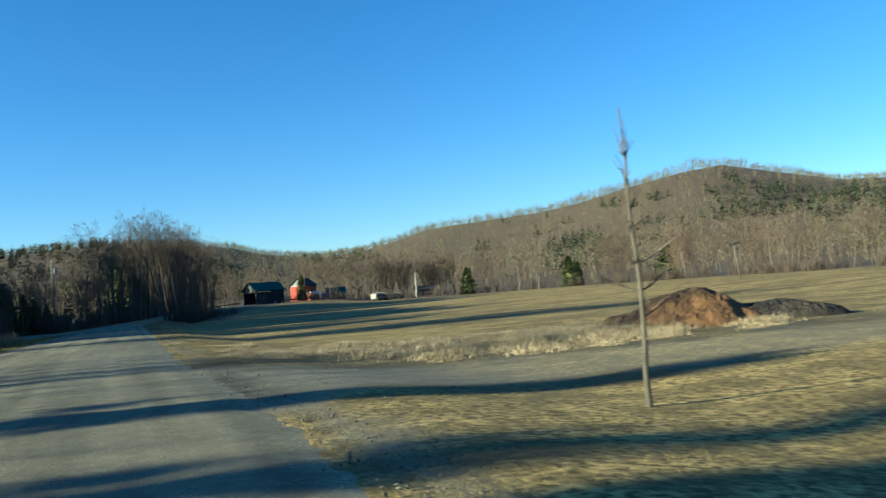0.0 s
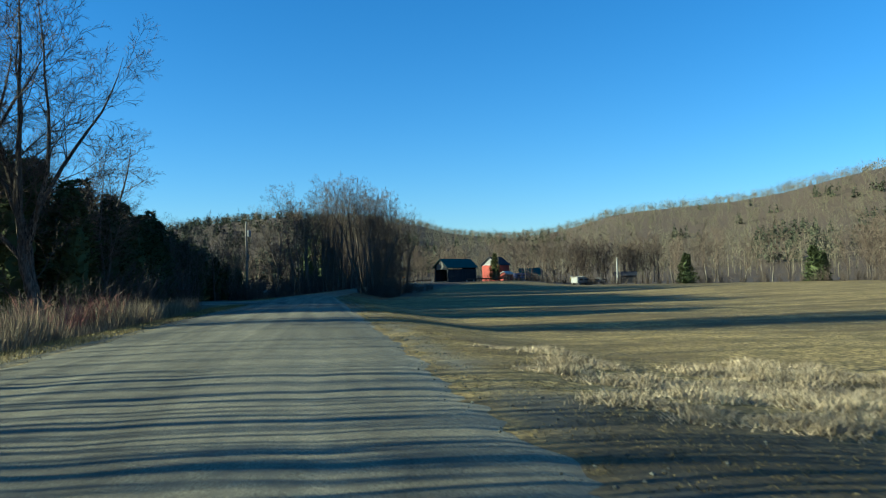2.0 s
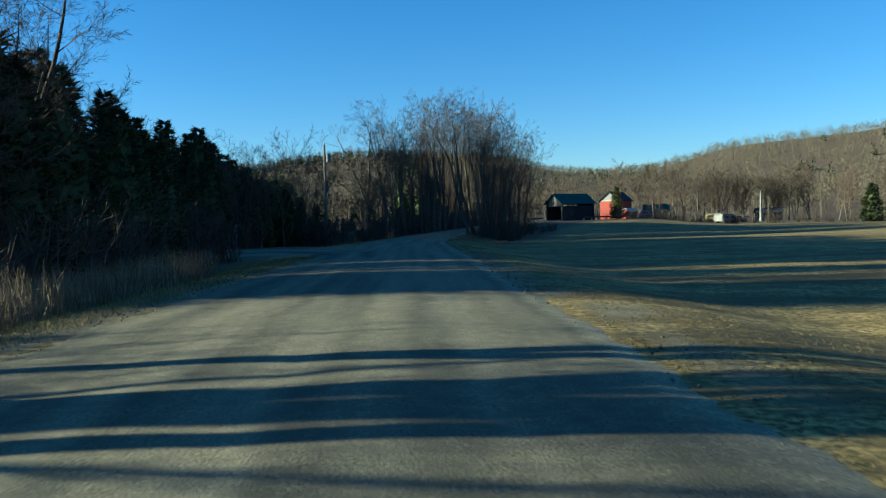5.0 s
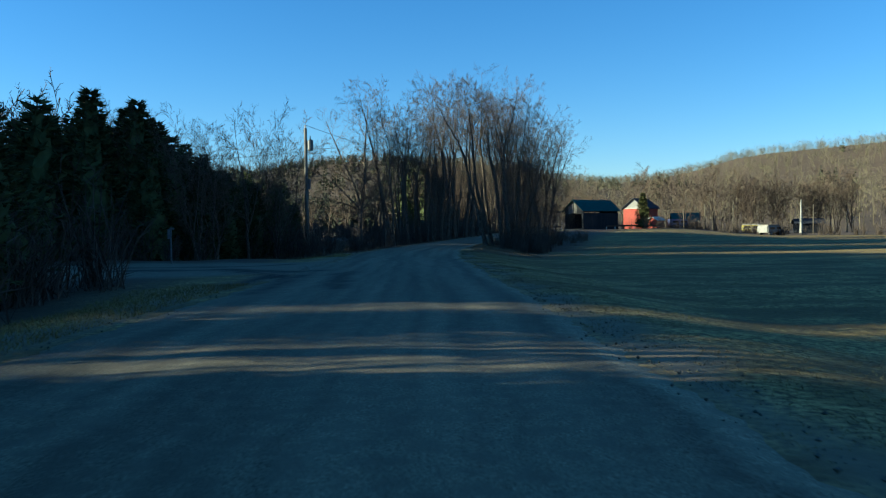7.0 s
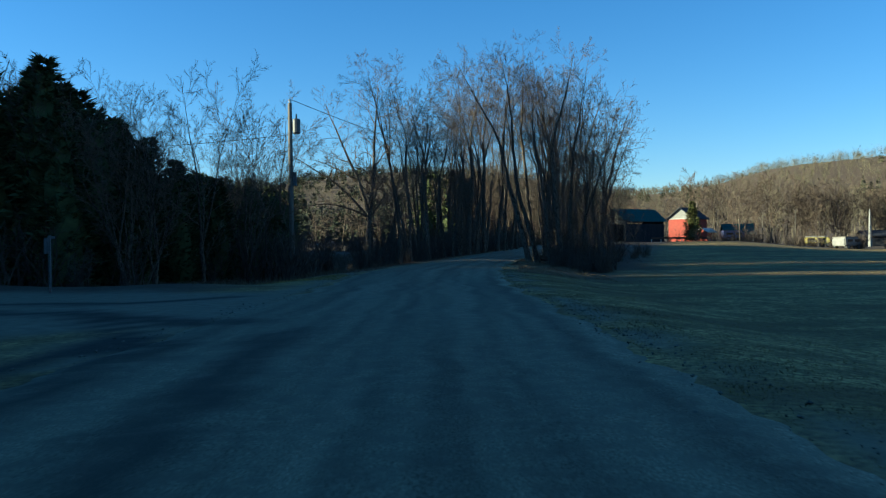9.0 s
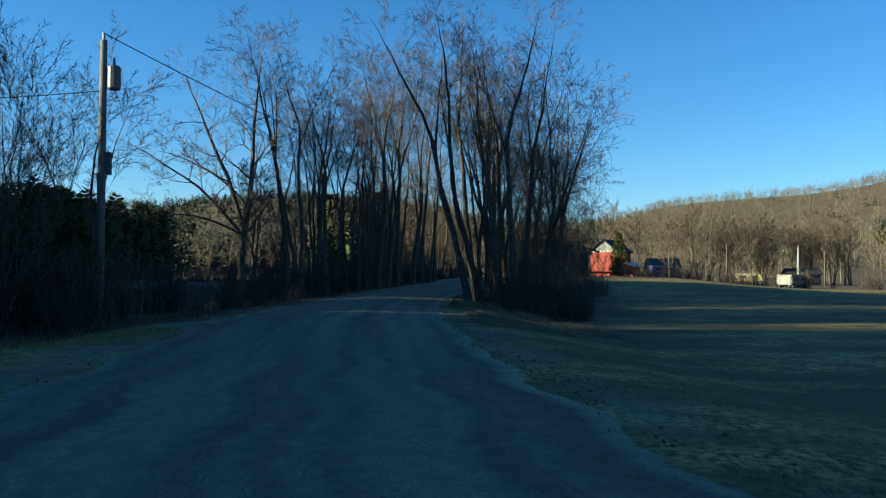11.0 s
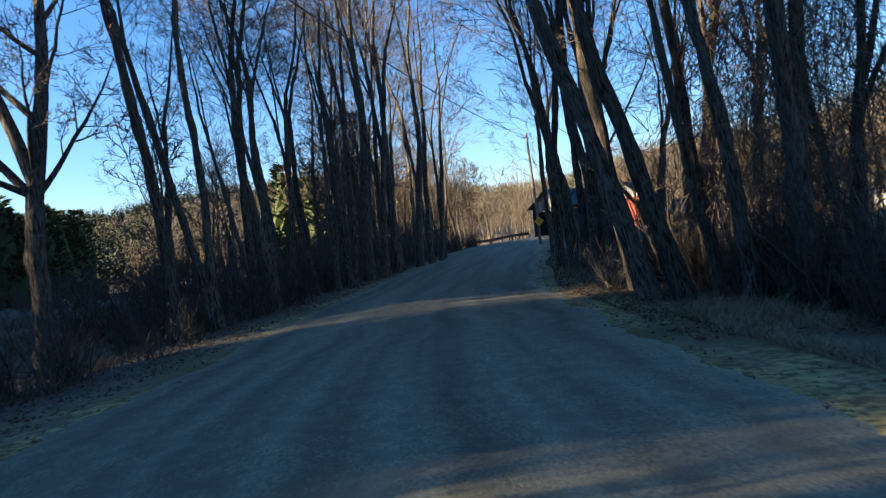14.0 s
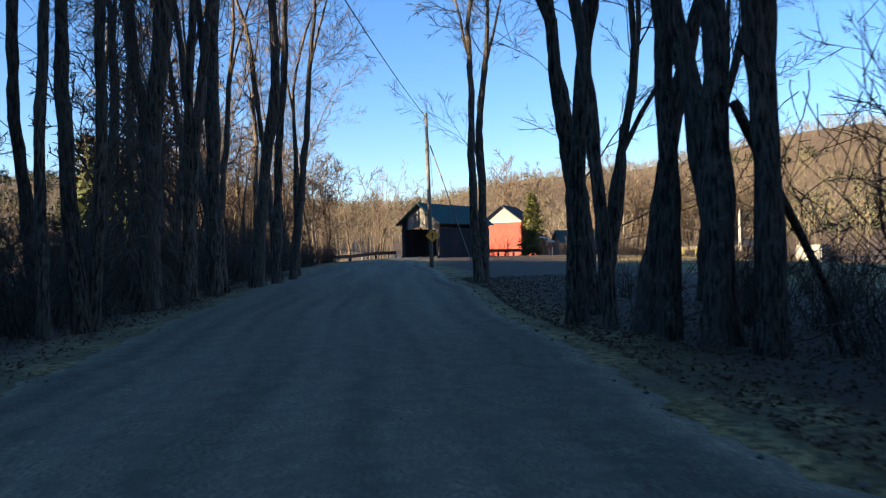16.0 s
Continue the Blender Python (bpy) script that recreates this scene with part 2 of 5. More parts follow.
RIDGE = [(-35, 52), (-16, 53), (-12, 51), (-8, 58), (-5, 62), (-1, 62), (3, 61), (6.5, 57), (9.5, 46), (13, 41), (16.5, 42.5), (19, 48), (21, 55), (23.5, 58), (27, 60), (31, 66), (35, 76), (38.5, 84), (41.5, 90), (44, 87), (47, 77), (50, 66), (53, 64), (66, 62)]


def ridge_height(az):
    """Height of the skyline's ground, by the bearing from the middle of the road."""
    return lerp_table(RIDGE, az)


def land(x, y):
    """Height of the ground."""
    l, r = road_left(y), road_right(y)
    z = 1.3 * smooth(105, 200, y) * (1 - smooth(16, 34, max(x - r, l - x)))
    if x > r:
        d = x - r
        z -= (0.3 + 0.2 * smooth(28, 45, y)) * smooth(0.3, 5.0, d) * (1 - smooth(25, 60, d)) * (1 - smooth(115, 150, y))
        z += 0.05 * noise.noise((x * 0.25, y * 0.25, 0)) * smooth(0.5, 3, d)
    elif x < l:
        d = l - x
        z += -0.35 * smooth(0.6, 4.0, d) * (1 - smooth(72, 80, y) * (1 - smooth(98, 106, y))) + 0.8 * smooth(8, 40, d)
        z += 0.08 * noise.noise((x * 0.3, y * 0.3, 3)) * smooth(0.5, 3, d)
    dx, dy = x, y - 60
    far = math.hypot(dx, dy)
    if far > 120:
        az = math.degrees(math.atan2(dx, dy))
        h = ridge_height(az) * smooth(190, 760, far) * (1 - 0.5 * smooth(800, 2400, far))
        calm = 1 - 0.75 * smooth(600, 720, far)
        h *= 1 + calm * (0.14 * noise.noise((x * 0.006, y * 0.006, 1)) + 0.05 * noise.noise((x * 0.02, y * 0.02, 5)))
        z += h
    return z


def steps(lo, a, b, hi, fine, grow=1.16):
    out = [a + i * fine for i in range(int((b - a) / fine) + 1)]
    s, v = fine, out[-1]
    while v < hi:
        s = min(s * grow, 60)
        v += s
        out.append(v)
    s, v = fine, a
    while v > lo:
        s = min(s * grow, 60)
        v -= s
        out.insert(0, v)
    return out


def ground_material():
    m = surface("field_ground", (0.075, 0.052, 0.019), (0.50, 0.342, 0.12), 9, 0.95, 0.5, 0.7, (0.094, 0.069, 0.024), coords="World")
    n, l = m.node_tree.nodes, m.node_tree.links
    b = n["Principled BSDF"]
    grass = b.inputs["Base Color"].links[0].from_socket
    tuft = [q for q in n if q.type == "VALTORGB"][0].color_ramp.elements
    tuft[0].position, tuft[1].position = 0.4, 0.6
    geo = n.new("ShaderNodeNewGeometry")
    mp = n.new("ShaderNodeMapping")
    mp.inputs["Scale"].default_value = (0.3, 1, 1)
    band = n.new("ShaderNodeTexNoise")
    band.inputs["Scale"].default_value, band.inputs["Detail"].default_value = 0.45, 9
    l.new(geo.outputs["Position"], mp.inputs["Vector"])
    l.new(mp.outputs[0], band.inputs["Vector"])
    br = n.new("ShaderNodeValToRGB")
    br.color_ramp.elements[0].position, br.color_ramp.elements[1].position = 0.44, 0.6
    br.color_ramp.elements[0].color, br.color_ramp.elements[1].color = (0, 0, 0, 1), (0.8, 0.8, 0.8, 1)
    l.new(band.outputs[0], br.inputs[0])
    bx = n.new("ShaderNodeMix")
    bx.data_type = "RGBA"
    bx.inputs[7].default_value = (0.102, 0.067, 0.024, 1)
    l.new(br.outputs[0], bx.inputs[0])
    l.new(grass, bx.inputs[6])
    grass = bx.outputs[2]
    leaf = n.new("ShaderNodeTexNoise")
    leaf.inputs["Scale"].default_value, leaf.inputs["Detail"].default_value = 3.0, 8
    l.new(geo.outputs["Position"], leaf.inputs["Vector"])
    lr = n.new("ShaderNodeValToRGB")
    lr.color_ramp.elements[0].color, lr.color_ramp.elements[1].color = (0.04, 0.028, 0.019, 1), (0.12, 0.082, 0.054, 1)
    l.new(leaf.outputs[0], lr.inputs[0])
    dr = n.new("ShaderNodeValToRGB")
    dr.color_ramp.elements[0].color, dr.color_ramp.elements[1].color = (0.075, 0.065, 0.044, 1), (0.255, 0.218, 0.148, 1)
    l.new(leaf.outputs[0], dr.inputs[0])
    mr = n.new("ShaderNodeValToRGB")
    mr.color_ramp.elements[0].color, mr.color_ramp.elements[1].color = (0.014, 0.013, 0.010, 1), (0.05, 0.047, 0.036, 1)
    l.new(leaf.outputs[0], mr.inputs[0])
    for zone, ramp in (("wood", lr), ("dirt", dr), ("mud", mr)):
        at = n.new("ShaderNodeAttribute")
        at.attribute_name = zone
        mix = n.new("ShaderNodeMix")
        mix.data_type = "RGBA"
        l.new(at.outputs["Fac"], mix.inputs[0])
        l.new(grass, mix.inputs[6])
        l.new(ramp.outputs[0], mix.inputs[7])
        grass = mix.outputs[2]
    l.new(grass, b.inputs["Base Color"])
    return m


def field_edge(y):
    """Where the field ends and the far wood begins."""
    return lerp_table([(-60, 60), (0, 64), (40, 72), (70, 78), (100, 80), (125, 78), (140, 72), (154, 62), (165, 57), (178, 49), (188, 38), (196, 26), (210, 24)], y)


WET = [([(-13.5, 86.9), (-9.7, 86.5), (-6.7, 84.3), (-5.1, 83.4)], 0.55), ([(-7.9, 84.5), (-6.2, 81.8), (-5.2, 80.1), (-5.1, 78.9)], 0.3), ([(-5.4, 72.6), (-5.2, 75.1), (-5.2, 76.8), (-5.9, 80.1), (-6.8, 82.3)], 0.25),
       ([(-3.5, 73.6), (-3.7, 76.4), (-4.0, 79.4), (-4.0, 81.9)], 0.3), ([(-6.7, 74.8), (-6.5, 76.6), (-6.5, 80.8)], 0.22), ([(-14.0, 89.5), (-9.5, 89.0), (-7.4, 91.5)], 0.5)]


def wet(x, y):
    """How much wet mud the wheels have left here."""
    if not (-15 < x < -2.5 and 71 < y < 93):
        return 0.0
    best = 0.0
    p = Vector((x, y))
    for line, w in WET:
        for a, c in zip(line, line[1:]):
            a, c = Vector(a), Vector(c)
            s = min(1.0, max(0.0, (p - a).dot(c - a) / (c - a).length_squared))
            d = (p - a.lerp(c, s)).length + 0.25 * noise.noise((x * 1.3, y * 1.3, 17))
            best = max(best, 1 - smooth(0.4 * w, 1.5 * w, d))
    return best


def drive_edge(x, y):
    """How far outside the dirt turn-off on the field side a place lies (below zero: on it)."""
    return abs(y - 15.2 + 0.1 * max(0, x - 4)) - 2.4 - 2.2 * (1 - smooth(1.4, 4.0, x))


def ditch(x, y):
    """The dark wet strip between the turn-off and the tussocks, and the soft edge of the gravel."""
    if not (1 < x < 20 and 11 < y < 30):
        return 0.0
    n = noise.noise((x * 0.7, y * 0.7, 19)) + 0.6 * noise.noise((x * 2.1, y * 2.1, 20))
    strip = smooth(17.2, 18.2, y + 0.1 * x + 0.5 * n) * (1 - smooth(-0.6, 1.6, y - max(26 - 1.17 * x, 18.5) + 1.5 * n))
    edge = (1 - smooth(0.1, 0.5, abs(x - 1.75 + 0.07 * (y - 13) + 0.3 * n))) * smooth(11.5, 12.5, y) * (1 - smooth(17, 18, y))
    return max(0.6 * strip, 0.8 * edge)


def build_ground():
    xs = steps(-2400, -14, 16, 2400, 0.5)
    ys = steps(-600, -8, 200, 2600, 0.7)
    nx = len(xs)
    v, wood, dirt, mud = [], [], [], []
    for y in ys:
        for x in xs:
            v.append((x, y, land(x, y)))
            l, r = road_left(y), road_right(y)
            w = 0.0
            if x < l:
                w = smooth(1.0 - 0.9 * smooth(104, 110, y), 5.0 - 3.8 * smooth(104, 110, y), l - x)
            else:
                w = max(0.9 * smooth(104, 110, y) * smooth(0.2, 1.4, x - r) * (1 - smooth(4, 8, x - r)), smooth(-2, 6, x - field_edge(y) + 3 * noise.noise((x * 0.1, y * 0.1, 2))), smooth(112, 124, y) * smooth(0.3, 1.5, x - r) * (1 - smooth(7, 11, x - r)))
            k = 1 - smooth(-0.5, 0.7, drive_edge(x, y) + 1.1 * noise.noise((x * 0.5, y * 0.5, 7))) if x > r - 1 else 0
            k *= 1 - 0.45 * smooth(3, 9, x)
            e = math.hypot((x + 12.5) / 9.5, (y - 88) / 8.5)
            k = max(k, (1 - smooth(0.7, 1.0, e + 0.25 * noise.noise((x * 0.3, y * 0.3, 9)))) if x < l + 1 else 0)
            k = max(k, (1 - smooth(0.1, 0.9, x - r + 1.1 * noise.noise((x * 0.6, y * 0.4, 4)))) * (0.9 - 0.55 * smooth(108, 114, y)) if x > r else 0)
            k = max(k, (1 - smooth(0.1, 1.5, l - x + 0.9 * noise.noise((x * 0.6, y * 0.4, 4)))) * (0.95 - 0.55 * smooth(108, 114, y)) if x < l else 0)
            wood.append(w)
            dirt.append(k)
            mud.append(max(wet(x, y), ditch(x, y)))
    f = [(j * nx + i, j * nx + i + 1, (j + 1) * nx + i + 1, (j + 1) * nx + i) for j in range(len(ys) - 1) for i in range(nx - 1)]
    me = bpy.data.meshes.new("ground")
    me.from_pydata(v, [], f)
    for name, data in (("wood", wood), ("dirt", dirt), ("mud", mud)):
        a = me.attributes.new(name, "FLOAT", "POINT")
        a.data.foreach_set("value", data)
    me.polygons.foreach_set("use_smooth", [True] * len(me.polygons))
    me.materials.append(ground_material())
    return tagged(new("ground", me), "dry winter meadow and brown woodland floor rising to wooded hills", "ground", kind="structure")


def road_material():
    m = surface("gravel", (0.066, 0.057, 0.036), (0.285, 0.247, 0.165), 38, 0.95, 0.32, 0.8, (0.135, 0.117, 0.081), coords="World")
    n, l = m.node_tree.nodes, m.node_tree.links
    b = n["Principled BSDF"]
    base = b.inputs["Base Color"].links[0].from_socket
    uv = n.new("ShaderNodeUVMap")
    uv.uv_map = "UVMap"
    mp = n.new("ShaderNodeMapping")
    mp.inputs["Scale"].default_value = (14, 0.06, 1)
    streak = n.new("ShaderNodeTexNoise")
    streak.inputs["Scale"].default_value, streak.inputs["Detail"].default_value = 1.0, 5
    l.new(uv.outputs[0], mp.inputs[0])
    l.new(mp.outputs[0], streak.inputs["Vector"])
    rr = n.new("ShaderNodeValToRGB")
    rr.color_ramp.elements[0].position, rr.color_ramp.elements[1].position = 0.35, 0.65
    rr.color_ramp.elements[0].color, rr.color_ramp.elements[1].color = (0.68, 0.68, 0.67, 1), (1.2, 1.19, 1.15, 1)
    l.new(streak.outputs[0], rr.inputs[0])
    mix = n.new("ShaderNodeMix")
    mix.data_type, mix.blend_type = "RGBA", "MULTIPLY"
    mix.inputs[0].default_value = 1.0
    l.new(base, mix.inputs[6])
    l.new(rr.outputs[0], mix.inputs[7])
    sep = n.new("ShaderNodeSeparateXYZ")
    l.new(uv.outputs[0], sep.inputs[0])
    shoulder = n.new("ShaderNodeValToRGB")          # loose pale gravel swept to both edges
    e = shoulder.color_ramp.elements
    e[0].position, e[0].color, e[1].position, e[1].color = 0.0, (1.1, 1.1, 1.1, 1), 1.0, (1.1, 1.1, 1.1, 1)
    for pos, v in ((0.045, 1.16), (0.075, 0.94), (0.2, 0.92), (0.29, 1.06), (0.4, 0.95), (0.52, 1.06), (0.62, 0.95), (0.75, 1.06), (0.86, 0.94), (0.91, 0.92), (0.945, 1.32), (0.98, 1.28)):
        q = e.new(pos)
        q.color = (v, v, v, 1)
    l.new(sep.outputs[0], shoulder.inputs[0])
    band = n.new("ShaderNodeMix")
    band.data_type, band.blend_type = "RGBA", "MULTIPLY"
    band.inputs[0].default_value = 1.0
    l.new(mix.outputs[2], band.inputs[6])
    l.new(shoulder.outputs[0], band.inputs[7])
    mix = band
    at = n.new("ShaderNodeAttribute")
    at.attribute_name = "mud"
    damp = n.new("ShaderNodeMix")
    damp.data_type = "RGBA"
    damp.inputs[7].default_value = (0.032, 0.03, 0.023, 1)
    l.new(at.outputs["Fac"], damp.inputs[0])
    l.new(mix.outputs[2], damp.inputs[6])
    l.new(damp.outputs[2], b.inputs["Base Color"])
    return m


def build_road():
    ys = [-40 + 0.2 * i for i in range(1211)]
    n = 17
    v, f, uvs, mud = [], [], [], []
    for y in ys:
        l, r = road_left(y), road_right(y)
        l -= 0.25 * noise.noise((0, y * 0.5, 11)) + 0.14 * noise.noise((0, y * 2.3, 12)) + 0.1 * noise.noise((0, y * 6.1, 15))
        r += 0.25 * noise.noise((0, y * 0.5, 13)) + 0.14 * noise.noise((0, y * 2.3, 14)) + 0.1 * noise.noise((0, y * 6.1, 16))
        g = 1.3 * smooth(105, 200, y)
        for i in range(n):
            s = i / (n - 1)
            x = l + (r - l) * s
            crown = 0.07 * (1 - (2 * s - 1) ** 2)
            rut = -0.015 * (math.exp(-((s - 0.25) / 0.05) ** 2) + math.exp(-((s - 0.5) / 0.05) ** 2) + math.exp(-((s - 0.75) / 0.05) ** 2))
            edge = -0.05 if i in (0, n - 1) else 0.0
            v.append((x, y, g + 0.02 + crown + rut + edge + 0.01 * noise.noise((x, y * 0.7, 0))))
            uvs.append((s, y))
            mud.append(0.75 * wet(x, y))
    for j in range(len(ys) - 1):
        for i in range(n - 1):
            f.append((j * n + i, j * n + i + 1, (j + 1) * n + i + 1, (j + 1) * n + i))
    me = bpy.data.meshes.new("road")
    me.from_pydata(v, [], f)
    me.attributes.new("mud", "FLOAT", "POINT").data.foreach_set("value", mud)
    lay = me.uv_layers.new(name="UVMap")
    lay.data.foreach_set("uv", [c for lp in me.loops for c in uvs[lp.vertex_index]])
    me.polygons.foreach_set("use_smooth", [True] * len(me.polygons))
    me.materials.append(road_material())
    return tagged(new("road", me), "pale packed gravel country road with wheel tracks", "road", kind="structure")


build_ground()
build_road()


# ---------------------------------------------------------------- trees
def grow(rng, start, way, length, radius, level, spec, out, clear=0.2):
    """One branch and all that grows from it; out: per level a list of (points, radii)."""
    segs = spec["segs"][level]
    pts, rad = [start], [radius]
    p, d = start.copy(), way.normalized()
    wob, up = spec["wobble"][level], spec["up"][level]
    kink = Vector((rng.gauss(0, 1), rng.gauss(0, 1), 0)) * wob * 0.8
    for i in range(segs):
        kink = -kink
        d = (d + kink + Vector((rng.gauss(0, wob), rng.gauss(0, wob), rng.gauss(0, wob) + up))).normalized()
        p = p + d * (length / segs)
        pts.append(p.copy())
        s = (i + 1) / segs
        rad.append(max(radius * (1 - s * spec["taper"][level]), spec["thin"]))
    out[level].append((pts, rad))
    if level >= len(spec["count"]):
        return
    branch_out(rng, pts, length, radius, level, spec, out, spec["count"][level], clear)


def branch_out(rng, pts, length, radius, level, spec, out, k, lo, reach=1.0):
    """k branches of the next level, set round the line of points from the share lo of its length on."""
    segs = len(pts) - 1
    turn = rng.uniform(0, 6.283)
    for c in range(k):
        s = lo + (1 - lo) * ((c + rng.random()) / k)
        i = min(int(s * segs), segs - 1)
        q = pts[i].lerp(pts[i + 1], s * segs - i)
        d0 = (pts[i + 1] - pts[i]).normalized()
        turn += 2.4 + rng.gauss(0, 0.5)
        u = d0.orthogonal().normalized()
        side = u * math.cos(turn) + d0.cross(u) * math.sin(turn)
        ang = radians(rng.uniform(*spec["angle"][level]))
        w = d0 * math.cos(ang) + side * math.sin(ang)
        t = (s - lo) / (1 - lo + 1e-6)
        ln = length * rng.uniform(*spec["ratio"][level]) * reach * (0.72 + 0.5 * t - 0.72 * t * t)
        r = (radius * (1 - s * spec["taper"][level])) * rng.uniform(*(spec["fat"] if level == 0 else (0.42, 0.66)))
        grow(rng, q, w, ln, max(r, spec["thin"]), level + 1, spec, out)


def bare_tree(seed, height, radius, spec, stems=1, lean=0.05, bark=None, label="", group="bare trees along the road", twig=None, boughs=None):
    """A leafless tree: a trunk that forks into leaders, one part for each main limb, and the mass of twigs.
    boughs: (way, length, radius, rise, height over the fork) of leaders of a tree with a shape of its own."""
    rng = random.Random(seed)
    out = [[] for _ in range(len(spec["count"]) + 1)]
    trunks = []
    for s in range(stems):
        a = rng.uniform(0, 6.28)
        sp = lean + (0.1 if stems > 1 else 0)
        p = Vector((math.cos(a), math.sin(a), 0)) * (radius * 1.1 if stems > 1 else 0) + Vector((0, 0, -0.4))
        d = Vector((math.cos(a) * sp, math.sin(a) * sp, 1)).normalized()
        h = height * rng.uniform(0.88, 1.0)
        r = radius * (0.8 if stems > 1 else 1)
        f = rng.uniform(*spec["fork"])
        n = spec["segs"][0]
        pts, rad = [p.copy()], [r]
        kink = Vector((rng.gauss(0, 1), rng.gauss(0, 1), 0)) * 0.022
        for i in range(n):
            if i % 3 == 0:
                kink = Vector((-kink.x + rng.gauss(0, 0.02), -kink.y + rng.gauss(0, 0.02), 0))
            d = (d + kink + Vector((rng.gauss(0, 0.02), rng.gauss(0, 0.02), 0.02))).normalized()
            p = p + d * (h * f / n)
            pts.append(p.copy())
            rad.append(r * (1 - spec["slim"] * (i + 1) / n))
        trunks.append((pts, rad))
        if spec["low"]:
            branch_out(rng, pts, h * 0.75, rad[-1] * 0.9, 0, spec, out, spec["low"], 0.45, 0.8)
        if boughs:
            for way, ln, rb, rise, above in boughs:
                own = dict(spec, up=[rise] + spec["up"][1:])
                grow(rng, p + d * (above - 0.12), Vector(way), ln, rb, 0, own, out, 0.3)
            continue
        k = rng.choice(spec["leaders"])
        turn = rng.uniform(0, 6.283)
        for j in range(k):
            turn += 6.283 / k + rng.gauss(0, 0.4)
            open_to = math.tan(radians(rng.uniform(*spec["open"]))) * (1.0 if j else 0.55)
            w = d + Vector((math.cos(turn), math.sin(turn), 0)) * open_to
            q = pts[-1 - (j % 2)] if n > 3 else pts[-1]
            grow(rng, q - d * 0.1, w, h * (1 - f) * rng.uniform(0.82, 1.0) * (1.0 if j < 2 else 0.85), rad[-1] * (0.9 if j == 0 else rng.uniform(0.6, 0.82)), 0, spec, out, 0.1)
    leaders = out[0]
    t = thing("tree", (0, 0, 0), label, "tree", group)
    bark = bark or M_BARK
    for pts, rad in trunks:
        b = Build()
        rad = list(rad)
        rad[0] *= 1.45
        rad[1] *= 1.08
        if spec["limbs"]:
            fine = [i / 3 for i in range(3 * len(pts) - 2)]
            pts = [pts[int(i)].lerp(pts[min(int(i) + 1, len(pts) - 1)], i % 1) for i in fine]
            rad = [rad[int(i)] + (rad[min(int(i) + 1, len(rad) - 1)] - rad[int(i)]) * (i % 1) for i in fine]
        b.tube(pts, rad, spec["sides"][0])
        b.gnarl(radius * 0.35, 1.6 / max(radius * 5, 0.3), seed)
        if spec["limbs"]:
            b.gnarl(radius * 0.22, 7.0, seed + 3)
        trunk = part("trunk", b, bark, t, smooth=True)
    tw = Build()
    for pts, rad in leaders:
        if spec["limbs"]:
            b = Build()
            b.tube(pts, rad, 7, False)
            b.gnarl(radius * 0.2, 1.6 / max(radius * 5, 0.3), seed)
            part("limb", b, bark, trunk, smooth=True)
        else:
            tw.tube(pts, rad, 4, False)
    for i, lv in enumerate(out[1:]):
        for pts, rad in lv:
            if i < spec["round"]:
                tw.tube(pts, rad, 3, False)
            else:
                tw.ribbon(pts, rad, rng)
    tagged(part("crown", tw, twig or M_TWIG, t, "bare leafless twigs"), kind="stuff")
    return t


# tall trees of the roadside wood, field trees with wide crowns, far trees
ROW = dict(segs=[9, 5, 3, 2, 1], wobble=[0.075, 0.1, 0.1, 0.1, 0.1], up=[0.03, 0.03, 0.03, 0.02, 0.0], taper=[0.93, 0.9, 0.8, 0.7, 0.6], thin=0.0053, limbs=True, fork=(0.4, 0.58), leaders=(1, 2, 2), open=(9, 24), low=3, slim=0.46,
           count=[9, 6, 6, 6], angle=[(34, 62), (28, 50), (26, 46), (22, 44)], ratio=[(0.34, 0.52), (0.36, 0.58), (0.42, 0.64), (0.5, 0.8)], sides=[10, 5], round=2, fat=(0.26, 0.44))
SPREAD = dict(ROW, count=[10, 8, 6, 6], fork=(0.25, 0.35), leaders=(3, 4), open=(10, 30), low=2, angle=[(34, 62), (28, 50), (26, 46), (22, 44)], ratio=[(0.34, 0.54), (0.36, 0.6), (0.42, 0.64), (0.5, 0.8)], thin=0.0055, slim=0.3)
FIELD = dict(ROW, count=[8, 6, 5, 6], fork=(0.3, 0.42), leaders=(2, 3), open=(8, 22), low=3, ratio=[(0.36, 0.56), (0.38, 0.6), (0.42, 0.64), (0.5, 0.8)], thin=0.0055)
OAK = dict(ROW, count=[10, 7, 6, 6], angle=[(40, 72), (32, 56), (30, 52), (26, 50)], ratio=[(0.26, 0.44), (0.38, 0.6), (0.4, 0.6), (0.45, 0.7)], up=[0.02, 0.03, 0.05, 0.03, 0.02], wobble=[0.055, 0.14, 0.15, 0.15, 0.15], fork=(0.41, 0.411), low=0, fat=(0.4, 0.6), slim=0.2, taper=[0.86, 0.86, 0.8, 0.7, 0.6])
VASE = dict(ROW, count=[8, 6, 5, 5], fork=(0.16, 0.3), leaders=(3, 4), open=(8, 20), low=2, angle=[(24, 46), (24, 44), (24, 44), (22, 44)], thin=0.006)
MID = dict(ROW, count=[7, 6, 5], round=1, segs=[5, 3, 2, 1], thin=0.028, limbs=False, fork=(0.24, 0.42), leaders=(2, 3, 3), open=(9, 26), low=3, sides=[6, 4], angle=[(32, 62), (32, 60), (30, 65)])
FAR = dict(MID, count=[6, 5, 3], low=1, leaders=(2, 2, 3))
SHADE = dict(FAR, thin=0.007)


